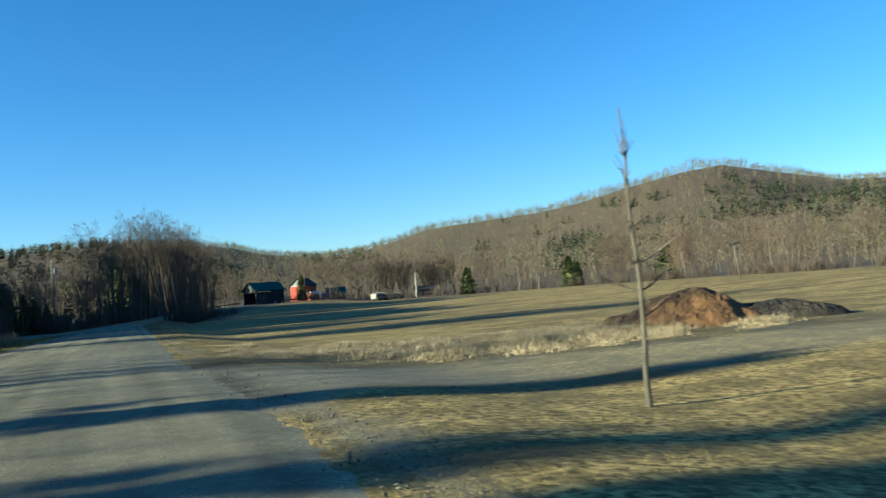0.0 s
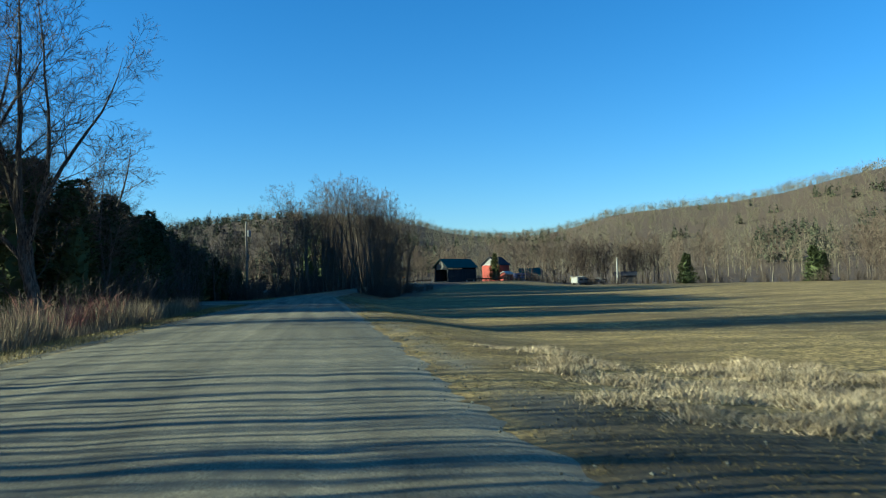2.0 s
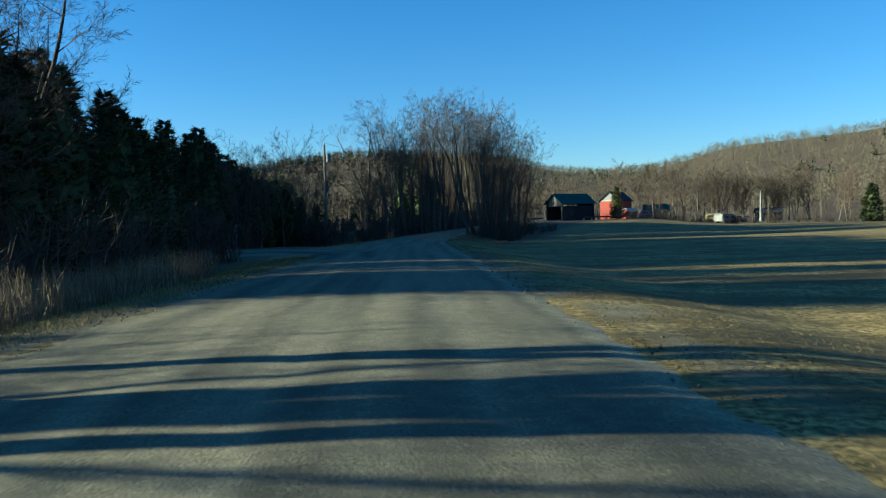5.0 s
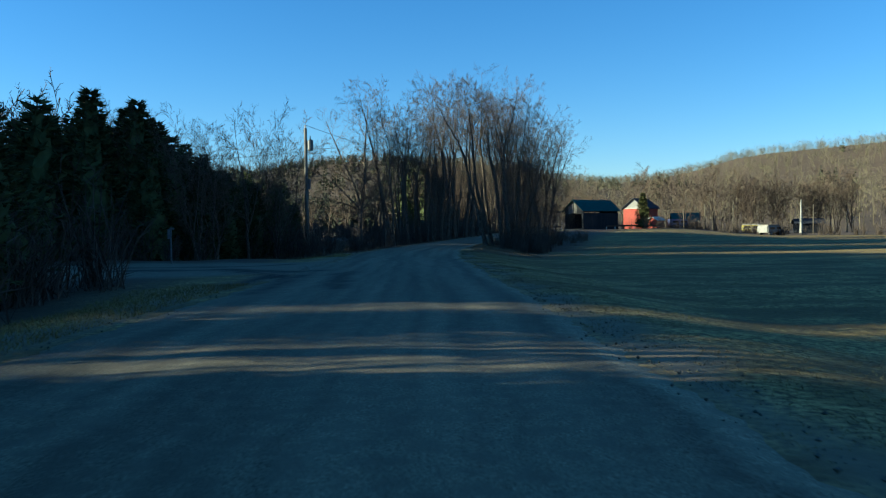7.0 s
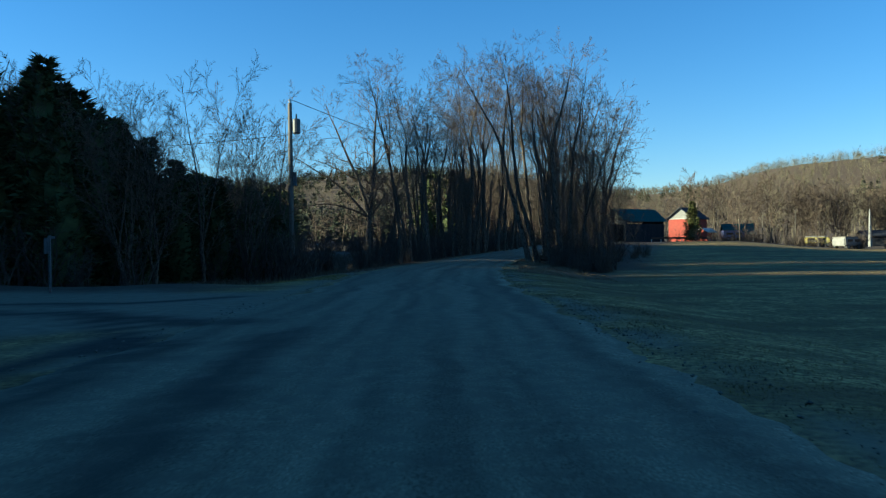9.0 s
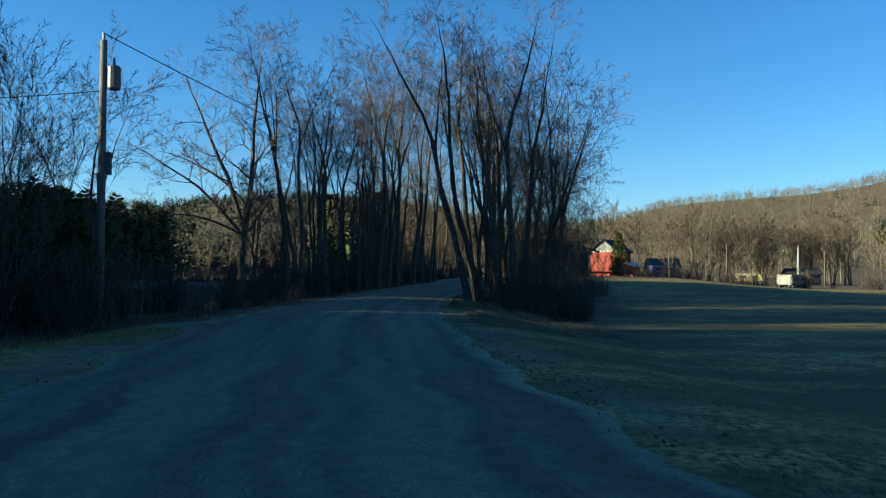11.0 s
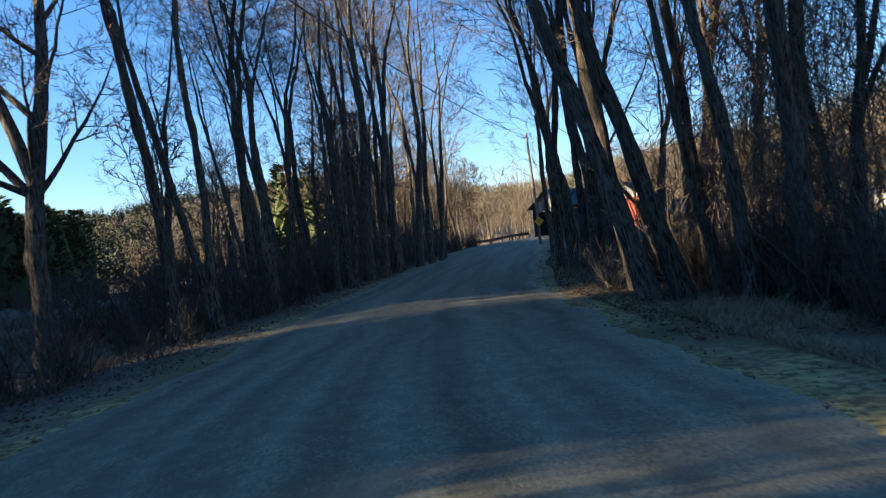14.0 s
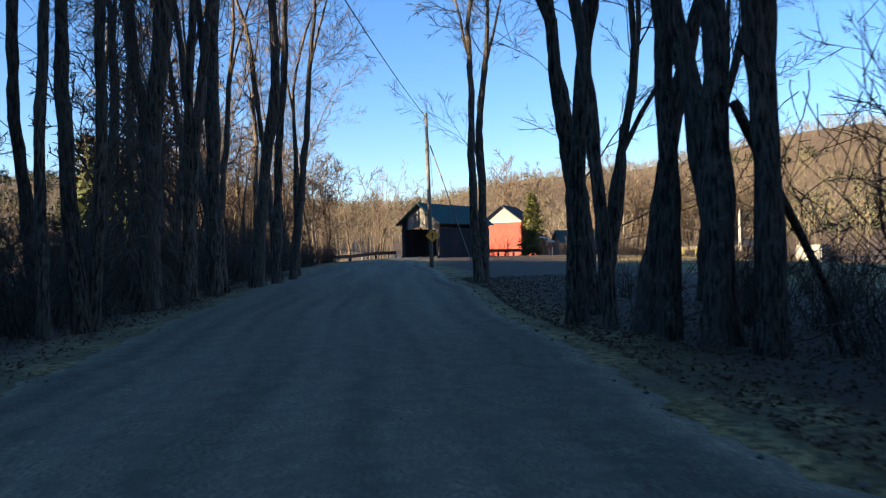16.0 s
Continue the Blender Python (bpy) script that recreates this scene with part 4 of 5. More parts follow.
def forest(name, label, bare, seed, count, test, height, blades):
    """A far wood: thousands of small trees joined in one mass."""
    rng = np.random.default_rng(seed)
    spots = []
    while len(spots) < count:
        az, r = rng.uniform(-34, 66), math.sqrt(rng.uniform(185 ** 2, 860 ** 2))
        x, y = math.sin(radians(az)) * r, 60 + math.cos(radians(az)) * r
        if test(az, r, x, y):
            spots.append((x, y, land(x, y), r))
    v, f = [], []

    def sliver(p, way, w):
        side = np.cross(way, rng.normal(0, 1, 3))
        side *= w / (np.linalg.norm(side) + 1e-6)
        b = len(v)
        v.extend((tuple(p - side), tuple(p + side), tuple(p + way)))
        f.append((b, b + 1, b + 2))

    for x, y, z, r in spots:
        near = 1 - smooth(230, 420, r)
        h = rng.uniform(*height) * (1 - 0.35 * smooth(540, 700, r)) * (1 + 0.25 * near)
        fine = 0.05 + r * 0.0001
        foot = np.array((x, y, z - 0.4))
        if bare:
            tip = np.array((rng.normal(0, 0.4), rng.normal(0, 0.4), h * 0.85))
            sliver(foot, tip, fine * (0.8 + 0.7 * near))
            wide = h * rng.uniform(0.2, 0.32)
            mid = rng.uniform(0.46, 0.56) * h
            for k in range(int(blades * (0.8 + 0.6 * near))):
                g = rng.normal(0, 1, 3)
                g /= np.linalg.norm(g)
                g *= rng.uniform(0.25, 1.0)
                q = foot + np.array((g[0] * wide, g[1] * wide, mid + g[2] * (h - mid)))
                way = np.array((g[0], g[1], 0.55 + 0.6 * rng.random())) * rng.uniform(0.5, 1.25)
                sliver(q, way, fine * rng.uniform(0.6, 1.3))
        else:
            sliver(foot, np.array((0, 0, h)), fine)
            for k in range(blades):
                q = rng.random() ** 1.2
                a = rng.uniform(0, 6.283)
                ln = h * 0.24 * (1 - q) ** 0.7 * rng.uniform(0.5, 1.1) + 0.15
                c, sn = math.cos(a), math.sin(a)
                p = np.array((x + c * ln * 0.35, y + sn * ln * 0.35, z + h * (0.1 + 0.9 * q)))
                sliver(p, np.array((c * ln, sn * ln, rng.uniform(-0.25, 0.35) * ln)), 0.22 + 0.3 * ln)
    me = bpy.data.meshes.new(name)
    me.from_pydata(v, [], f)
    me.materials.append(M_FARTWIG if bare else M_FARPINE)
    return tagged(new(name, me), label, "forest", kind="stuff")


def piny(az, r, x, y):
    k = 0.65 * noise.noise((x * 0.012, y * 0.012, 20)) + 0.75 * noise.noise((x * 0.05, y * 0.05, 21))
    return k + 0.5 * smooth(41, 47, az) * smooth(330, 450, r) * (1 - smooth(560, 640, r)) - 0.7 * smooth(540, 680, r) + 0.95 * (1 - smooth(2, 9, az)) * (1 - 0.4 * smooth(300, 420, r)) - 0.15 * smooth(560, 700, r) * smooth(20, 30, az)


forest("hill_forest", "leafless brown hardwood forest covering the hills", True, 3, 9000, lambda az, r, x, y: piny(az, r, x, y) < 0.42 and (r > 205 or az > 40 or az < -4), (7, 11.5), 44)
forest("hill_pines", "dark green pines among the hillside hardwoods", False, 4, 2600, lambda az, r, x, y: piny(az, r, x, y) > 0.38 and r > 230 and not (10 < az < 26 and r < 380), (5, 9.5), 46)


# ---------------------------------------------------------------- thickets and grass
def brush(seed, height, stems, material, label, name="bush", spread=0.5):
    rng = random.Random(seed)
    b = Build()
    for s in range(stems):
        a, o = rng.uniform(0, 6.283), rng.uniform(0, 0.45)
        p = Vector((math.cos(a) * o, math.sin(a) * o, -0.05))
        a2 = rng.uniform(0, 6.283)
        d = Vector((math.cos(a2) * rng.uniform(0.1, spread), math.sin(a2) * rng.uniform(0.1, spread), 1)).normalized()
        pts, h = [p], height * rng.uniform(0.5, 1.0)
        for i in range(4):
            d = (d + Vector((rng.gauss(0, 0.16), rng.gauss(0, 0.16), rng.gauss(0, 0.08) - 0.03))).normalized()
            pts.append(pts[-1] + d * h / 4)
        b.ribbon(pts, [0.017, 0.014, 0.011, 0.008, 0.005], rng)
        for k in range(7):
            i = rng.randint(0, 3)
            q = pts[i].lerp(pts[i + 1], rng.random())
            w = (d + Vector((rng.gauss(0, 0.6), rng.gauss(0, 0.6), rng.gauss(0, 0.3)))).normalized() * h * rng.uniform(0.15, 0.35)
            b.ribbon([q, q + w], [0.009, 0.004], rng)
    me = b.mesh(name, material)
    return tagged(new(name, me), label, "bush", "roadside thicket")


def scatter_brush(protos, spots, seed):
    rng = random.Random(seed)
    used = set()
    for i, (x, y, sc) in enumerate(spots):
        k = i % len(protos)
        m = pose(x, y, land(x, y), 0, 0, rng.uniform(0, 360))
        if k in used:
            ob = copy_thing(protos[k], m)
        else:
            ob = protos[k]
            ob.matrix_world = m
            used.add(k)
        ob.scale = (sc, sc, sc * rng.uniform(0.85, 1.15))


thicket = [brush(101 + i, 2.0, 26, M_BRUSH, "tangled leafless brown bush under the trees") for i in range(4)]
spots = []
for i in range(190):
    y = rr.uniform(119, 186)
    d = 6.5 * rr.random() ** 1.3
    spots.append((road_left(y) - 1.4 - d, y, rr.uniform(0.6, 1.0) + 0.12 * d * smooth(128, 138, y)))
for i in range(80):
    y = rr.uniform(100, 121)
    spots.append((-rr.uniform(8.6, 21) - (4 if y < 105 else 0), y, rr.uniform(0.8, 1.7)))
for i in range(60):
    y = rr.uniform(56, 78)
    spots.append((-rr.uniform(9.8, 15), y, rr.uniform(0.9, 1.8)))
for i in range(60):
    y = rr.choice((rr.uniform(34, 38), rr.uniform(44, 46))) if i % 3 else rr.uniform(53, 58)
    spots.append((-rr.uniform(9.8, 15), y, rr.uniform(0.4, 0.8) if y < 50 else rr.uniform(0.8, 1.5)))
for i in range(70):
    y = rr.uniform(118.5, 129)
    spots.append((road_right(y) + 2.6 + rr.uniform(0, 3.4), y, rr.uniform(0.7, 1.15) if y < 123 else rr.uniform(0.5, 1.0)))
for i in range(36):
    y = rr.uniform(115.8, 120.8)
    spots.append((road_right(y) + 2.5 + rr.uniform(0, 3.4), y, rr.uniform(0.45, 0.85)))
for i in range(40):
    y = rr.uniform(129, 140)
    spots.append((road_right(y) + 2.8 + rr.uniform(0, 6), y, rr.uniform(0.35, 0.8)))
for i in range(190):
    y = rr.uniform(40, 186)
    spots.append((field_edge(y) + rr.uniform(-1.5, 5), y, rr.uniform(0.6, 1.5)))
for i in range(110):
    x = rr.uniform(-46, -7)
    spots.append((x, rr.uniform(158, 192) + 0.3 * x, rr.uniform(0.7, 1.4)))
for i in range(54):
    spots.append((rr.uniform(36, 62), rr.uniform(193, 199), rr.uniform(0.7, 1.3)))
for x, y, h in ((34.2, 206.2, 1.2), (35.4, 205.0, 1.0), (36.6, 204.6, 1.3), (38.4, 203.6, 1.1)):
    spots.append((x, y, h))
spots = [(x, y, min(sc, 0.5) if 123.6 < y < 129.4 and x < -2 else sc) for x, y, sc in spots]
near = spots[:150] + spots[190:250] + spots[270:290] + spots[330:345] + spots[390:470]
rest = [s for s in spots if s not in near]
scatter_brush(thicket, near, 14)
mass = Build()
for i, (x, y, sc) in enumerate(rest):
    m = pose(x, y, land(x, y), 0, 0, rr.uniform(0, 360)) @ Matrix.Scale(sc, 4)
    k = len(mass.v)
    src = thicket[i % len(thicket)].data
    mass.v += [m @ v.co for v in src.vertices]
    mass.f += [tuple(k + j for j in p.vertices) for p in src.polygons]
tagged(new("thicket", mass.mesh("thicket", M_BRUSH)), "dense leafless brown thicket at the wood's edge", "thicket", kind="stuff")
redbrush = [brush(111 + i, 1.5, 30, M_REDBRUSH, "reddish leafless shrub at the road's edge") for i in range(2)]
scatter_brush(redbrush, [(-8.6 - 1.8 * rr.random(), rr.uniform(40, 50), rr.uniform(0.7, 1.1)) for i in range(26)], 15)
scatter_brush([brush(113, 1.5, 30, M_TWIG, "rusty brown shrub at the edge of the far wood")], [(field_edge(y) - rr.uniform(0, 3), y, rr.uniform(0.9, 1.5)) for y in [rr.uniform(76, 92) for i in range(16)]], 26)
whips = [brush(121 + i, 4.2, 7, M_BRUSH, "thin upright young stems between the trunks", "young_shrub", 0.22) for i in range(3)]
scatter_brush(whips, [(road_right(y) + 2.6 + rr.uniform(0, 4.5), y, rr.uniform(0.6, 1.15)) for y in [rr.uniform(117.5, 131) for i in range(34)]], 20)
palebrush = [brush(115, 1.7, 26, M_PALE, "pale bent saplings and dead stalks beside a trunk", spread=0.9)]
scatter_brush(palebrush, [(4.2, 125.0, 0.75), (4.6, 126.2, 0.8), (5.2, 126.8, 0.7)], 16)


def blades(name, label, material, seed, count, spot, height, width, bend=0.4):
    """Grass: one thin upright triangle for each blade, joined in one mass."""
    rng = random.Random(seed)
    v, f = [], []
    for i in range(count):
        s = spot(rng)
        if s is None:
            continue
        x, y, k = s
        z = land(x, y) - 0.01
        h, a = rng.uniform(*height) * k, rng.uniform(0, 6.283)
        w = width * rng.uniform(0.7, 1.3)
        c, sn = math.cos(a) * w, math.sin(a) * w
        lx, ly = rng.gauss(0, bend) * h, rng.gauss(0, bend) * h
        b = len(v)
        v += [(x - c, y - sn, z), (x + c, y + sn, z), (x + lx, y + ly, z + h)]
        f.append((b, b + 1, b + 2))
    me = bpy.data.meshes.new(name)
    me.from_pydata(v, [], f)
    me.materials.append(material)
    return tagged(new(name, me), label, "grass", kind="stuff")


def verge_spot(r):
    y = 3 + 109 * r.random() ** 1.1
    e = road_right(y)
    x = e - 0.1 + 13 * r.random() ** 1.9
    k = 0.75 + 0.9 * noise.noise((x * 1.1, y * 1.1, 30)) + 0.3 * smooth(0, 2, x - e)
    if drive_edge(x, y) < 0.3 or k < 0.25 + 0.5 * (1 - smooth(0, 0.8, x - e)):
        return None
    return (x, y, k)


def moss_spot(r):
    y = 3 + 109 * r.random() ** 1.1
    e = road_right(y)
    x = e + 14 * r.random() ** 1.7
    k = noise.noise((x * 1.6, y * 1.6, 52)) + 0.5 * noise.noise((x * 0.4, y * 0.4, 53)) + 0.4 * math.exp(-((x - e - 1.0) / 0.9) ** 2)
    return (x, y, 0.6 + k) if k > 0.16 and drive_edge(x, y) > 0.3 else None


blades("verge_grass", "short matted dry grass on the verge and meadow", M_TURF, 21, 210000, verge_spot, (0.012, 0.036), 0.0045, 0.7)
blades("verge_moss", "dark green and brown clumps in the dry verge grass", M_MOSS, 29, 150000, moss_spot, (0.015, 0.036), 0.006, 0.6)


def left_verge(r):
    y = 20 + 86 * r.random()
    if 77 < y < 101:
        return None
    x = road_left(y) - 0.15 - 3.0 * r.random() ** 1.3
    return (x, y, 0.6 + 0.7 * abs(noise.noise((x * 0.4, y * 0.4, 31))))


blades("left_verge_grass", "thin yellowed grass beside the gravel", M_TURF, 22, 50000, left_verge, (0.04, 0.16), 0.007, 0.6)

def meadow_spot(r):
    y = 103 + 47 * r.random()
    x = road_left(y) - 2.6 - 16 * r.random() ** 1.2
    return (x, y, 0.5 + 0.7 * abs(noise.noise((x * 0.3, y * 0.3, 44))))


blades("meadow_grass", "matted brown grass in the clearing left of the road", M_MEADOW, 27, 42000, meadow_spot, (0.12, 0.45), 0.012, 0.6)

def straw_spot(r):
    y = 107 + 14 * r.random()
    x = road_right(y) + 0.7 + 4.5 * r.random() ** 1.2
    k = 0.35 + 1.1 * noise.noise((x * 0.5, y * 0.5, 46))
    return (x, y, k) if k > 0.2 else None


blades("verge_straw", "pale dead grass matted on the bank by the trees", M_STRAW, 28, 34000, straw_spot, (0.1, 0.34), 0.006, 0.9)

tuss = []
while len(tuss) < 215:
    x, y = rr.uniform(2.4, 20), rr.uniform(16.5, 36)
    inside = min(y - max(26 - 1.17 * x, 17.5), 35 - 0.82 * x - y)
    if inside > 0 and x < 16.6 and noise.noise((x * 0.35, y * 0.35, 40)) > -0.15:
        tuss.append((x, y, rr.uniform(0.5, 1.35) * (0.7 + 0.45 * smooth(4, 9, x)) * (0.7 + 0.3 * smooth(0, 1.5, inside))))


def tussock_spot(r):
    x, y, k = tuss[r.randrange(len(tuss))]
    q, w = r.gauss(0, 0.36) * k, r.gauss(0, 0.3) * k
    return (x + q, y + w, max(0.3, k * (1.1 - 0.9 * math.hypot(q, w) / max(k, 0.3))))


blades("tussock_grass", "pale dead tussock grass in mounded clumps", M_TUSSOCK, 23, 110000, tussock_spot, (0.07, 0.25), 0.008, 0.8)


def reed_spot(r):
    y = 27 + 38 * r.random()
    x = road_left(y) - 1.5 - 3.2 * r.random()
    k = 0.6 + 0.5 * noise.noise((x * 0.3, y * 0.3, 41))
    return (x, y, max(0.3, k + (0.25 if y > 46 or y < 40 else -0.2)))


blades("tall_dry_grass", "tall dry straw-coloured grass beside the road", M_STRAW, 24, 26000, reed_spot, (0.45, 1.25), 0.010, 0.28)


def litter(name, label, seed, count, spot):
    rng = random.Random(seed)
    v, f = [], []
    for i in range(count):
        x, y = spot(rng)
        z = land(x, y) + 0.02
        b = len(v)
        a, s = rng.uniform(0, 6.283), rng.uniform(0.02, 0.04)
        t = rng.uniform(-0.03, 0.05)
        c, q = math.cos(a) * s, math.sin(a) * s
        v += [(x - c, y - q, z), (x + q * 0.7, y - c * 0.7, z + t), (x + c, y + q, z + 0.01), (x - q * 0.7, y + c * 0.7, z + 0.5 * t)]
        f.append((b, b + 1, b + 2, b + 3))
    me = bpy.data.meshes.new(name)
    me.from_pydata(v, [], f)
    me.materials.append(M_LEAF)
    return tagged(new(name, me), label, "leaves", kind="stuff")


M_LEAF = island_tint(surface("dead_leaves", (0.065, 0.038, 0.022), (0.155, 0.092, 0.055), 2, 0.9, 0, 0.4, (0.09, 0.06, 0.04), coords="World"), 0.4)


def leaf_right(r):
    y = r.uniform(117, 150)
    return (road_right(y) + 0.2 + 6 * r.random() ** 1.4, y)


def leaf_left(r):
    y = r.uniform(108, 160)
    return (road_left(y) - 0.2 - 4 * r.random() ** 1.2, y)


litter("leaf_litter", "dead brown leaves under the roadside trees", 25, 18000, leaf_right)
litter("leaf_litter", "dead brown leaves along the left bank", 26, 13000, leaf_left)


def vine_tangle(name, label, seed, count, centre, size):
    """Dead vines that hang in curls from the trees."""
    rng = random.Random(seed)
    b = Build()
    for i in range(count):
        q = [max(-1.5, min(1.5, rng.gauss(0, 1))) for k in range(3)]
        p = Vector((centre[0] + q[0] * size[0], centre[1] + q[1] * size[1], centre[2] + abs(q[2]) * size[2]))
        d = Vector((rng.gauss(0, 1), rng.gauss(0, 1), -0.8)).normalized()
        line = [p.copy()]
        for k in range(6):
            d = (d + Vector((rng.gauss(0, 0.4), rng.gauss(0, 0.4), rng.gauss(-0.18, 0.25)))).normalized()
            p = p + d * rng.uniform(0.15, 0.4)
            line.append(p.copy())
        b.ribbon(line, [0.008, 0.008, 0.007, 0.007, 0.006, 0.005, 0.003], rng)
    return tagged(new(name, b.mesh(name, M_TWIG)), label, "vines", kind="stuff")


vine_tangle("vine_tangle", "dead brown vines hanging from the roadside trees", 71, 2000, (6.6, 122.0, 1.5), (1.0, 1.4, 3.6))
vine_tangle("vine_tangle", "dead vines wound about a thick trunk", 72, 900, (0.35, 141.6, 0.3), (0.3, 0.3, 4.5))
vine_tangle("vine_tangle", "tangled dead vines and twigs beside the field", 73, 800, (9.8, 130.5, 0.6), (1.6, 2.6, 1.8))

vine_tangle("vine_tangle", "matted dead vines drooping from the trees by the field", 74, 1300, (8.3, 123.6, 2.4), (1.2, 1.3, 3.2))


# ---------------------------------------------------------------- the covered bridge
def covered_bridge():
    t = thing("covered_bridge", (25.35, 199.5, 1.5), "small covered bridge of dark boards under a green metal roof", "bridge", turn=-55)
    W, L, H, RISE = 2.15, 8.9, 3.1, 1.95
    for sx in (-1, 1):
        wall = new("wall")
        wall.parent = t
        for y in (0.15, L / 3, 2 * L / 3, L - 0.15):
            wb = Build()
            wb.box((sx * W - 0.08, y - 0.08, -0.6), (sx * W + 0.08, y + 0.08, H))
            part("post", wb, M_WOOD, wall)
        n = 33
        for i in range(n):
            b = Build()
            y0, y1 = L * i / n, L * (i + 1) / n - 0.02
            b.box((sx * W + sx * 0.08, y0, -0.7), (sx * W + sx * 0.105, y1, H - 0.42))
            part("board", b, M_WOOD, wall)
        b = Build()
        b.box((sx * W - 0.1, 0, H - 0.12), (sx * W + 0.1, L, H + 0.05))
        part("plate", b, M_WOOD, wall)
    for sx in (-1, 1):
        roof = new("roof")
        roof.parent = t
        tagged(roof, "standing-seam green metal")
        e = Vector((sx * (W + 0.42), 0, H - 0.1))
        p = Vector((0, 0, H + RISE))
        for k in range(24):
            b = Build()
            ya, yb = -0.5 + (L + 1) * k / 24, -0.5 + (L + 1) * (k + 1) / 24
            q = [Vector((e.x, ya, e.z)), Vector((e.x, yb, e.z)), Vector((0, yb, p.z)), Vector((0, ya, p.z))]
            up = Vector((0, 0, 0.05))
            if sx < 0:
                q.reverse()
            b.poly(*[c + up for c in q])
            b.poly(*[c for c in reversed(q)])
            b.tube([q[0] + up, q[3] + up] if sx > 0 else [q[-1] + up, q[0] + up], [0.025, 0.025], 4)
            b.poly((e.x, ya, e.z), (e.x, yb, e.z), (e.x, yb, e.z + 0.05), (e.x, ya, e.z + 0.05))
            part("panel", b, M_GREENROOF, roof)
    for y0, nm in ((-0.02, "gable"), (L - 0.02, "gable")):
        g = new(nm)
        g.parent = t
        n = 20
        for i in range(n):
            xa, xb = -W + 2 * W * i / n, -W + 2 * W * (i + 1) / n - 0.015
            def top(x):
                return H + RISE * (1 - abs(x) / (W + 0.42)) - 0.12
            low = H - 0.35 + 0.25 * (abs((xa + xb) / 2) / W) * -1
            b = Build()
            b.poly((xa, y0, low), (xb, y0, low), (xb, y0, top(xb)), (xa, y0, top(xa)))
            b.poly((xa, y0 + 0.03, low), (xa, y0 + 0.03, top(xa)), (xb, y0 + 0.03, top(xb)), (xb, y0 + 0.03, low))
            b.poly((xa, y0, low), (xa, y0 + 0.03, low), (xb, y0 + 0.03, low), (xb, y0, low))
            part("board", b, M_GREYWOOD if 2 < i < 13 and i != 9 and y0 < 1 else M_WOOD, g)
        for sx in (-1, 1):
            b = Build()
            b.box((sx * W - 0.3 if sx > 0 else sx * W, y0, -0.4), (sx * W if sx > 0 else sx * W + 0.3, y0 + 0.06, H - 0.3))
            part("jamb", b, M_WOOD, g)
        for sx in (-1, 1):
            b = Build()
            b.tube([(sx * (W + 0.45), y0 - 0.45, H - 0.16), (0, y0 - 0.45, H + RISE - 0.03)], [0.07, 0.07], 4)
            part("bargeboard", b, M_WOOD, g)
    b = Build()
    b.box((-W, -0.3, -0.25), (W, L + 0.3, -0.02))
    part("deck", b, M_WOOD, t)
    b = Build()
    b.box((-W - 0.3, -1.2, -2.2), (W + 0.3, -0.3, -0.3))
    b.box((-W - 0.3, L + 0.3, -2.2), (W + 0.3, L + 1.2, -0.3))
    part("abutment", b, M_STONE, t, "grey stone abutment")
    return t


M_STONE = surface("stone", (0.14, 0.13, 0.12), (0.34, 0.32, 0.29), 3, 0.9, 0.6, 0.4, (0.2, 0.19, 0.15))
covered_bridge()


def guard_rail(points, label):
    x0, y0 = points[0]
    z0 = land(x0, y0)
    t = thing("guardrail", (x0, y0, z0), label, "guardrail")
    for (xa, ya), (xb, yb) in zip(points, points[1:]):
        za, zb = land(xa, ya) - z0, land(xb, yb) - z0
        a, c = Vector((xa - x0, ya - y0, za)), Vector((xb - x0, yb - y0, zb))
        b = Build()
        d = (c - a).normalized()
        n = Vector((-d.y, d.x, 0)) * 0.04
        lo, hi = Vector((0, 0, 0.42)), Vector((0, 0, 0.72))
        b.poly(a + lo + n, c + lo + n, c + hi + n, a + hi + n)
        b.poly(a + lo - n, a + hi - n, c + hi - n, c + lo - n)
        b.poly(a + hi - n, a + hi + n, c + hi + n, c + hi - n)
        b.poly(a + lo - n, c + lo - n, c + lo + n, a + lo + n)
        part("rail", b, M_RUST, t)
        k = max(1, int((c - a).length / 1.9))
        for i in range(k + 1):
            p = a.lerp(c, i / k)
            b = Build()
            b.box((p.x - 0.09, p.y - 0.09, p.z - 0.4), (p.x + 0.09, p.y + 0.09, p.z + 0.40))
            part("post", b, M_WHITE, t, "white-painted stub post")


guard_rail([(13.2, 192.5), (17.6, 196.3), (20.8, 199.2), (23.3, 201.0)], "low dark timber guardrail before the bridge")
guard_rail([(31.4, 201.0), (35.0, 203.0), (39.2, 204.6), (42.0, 205.0)], "low dark guardrail on white posts past the bridge")


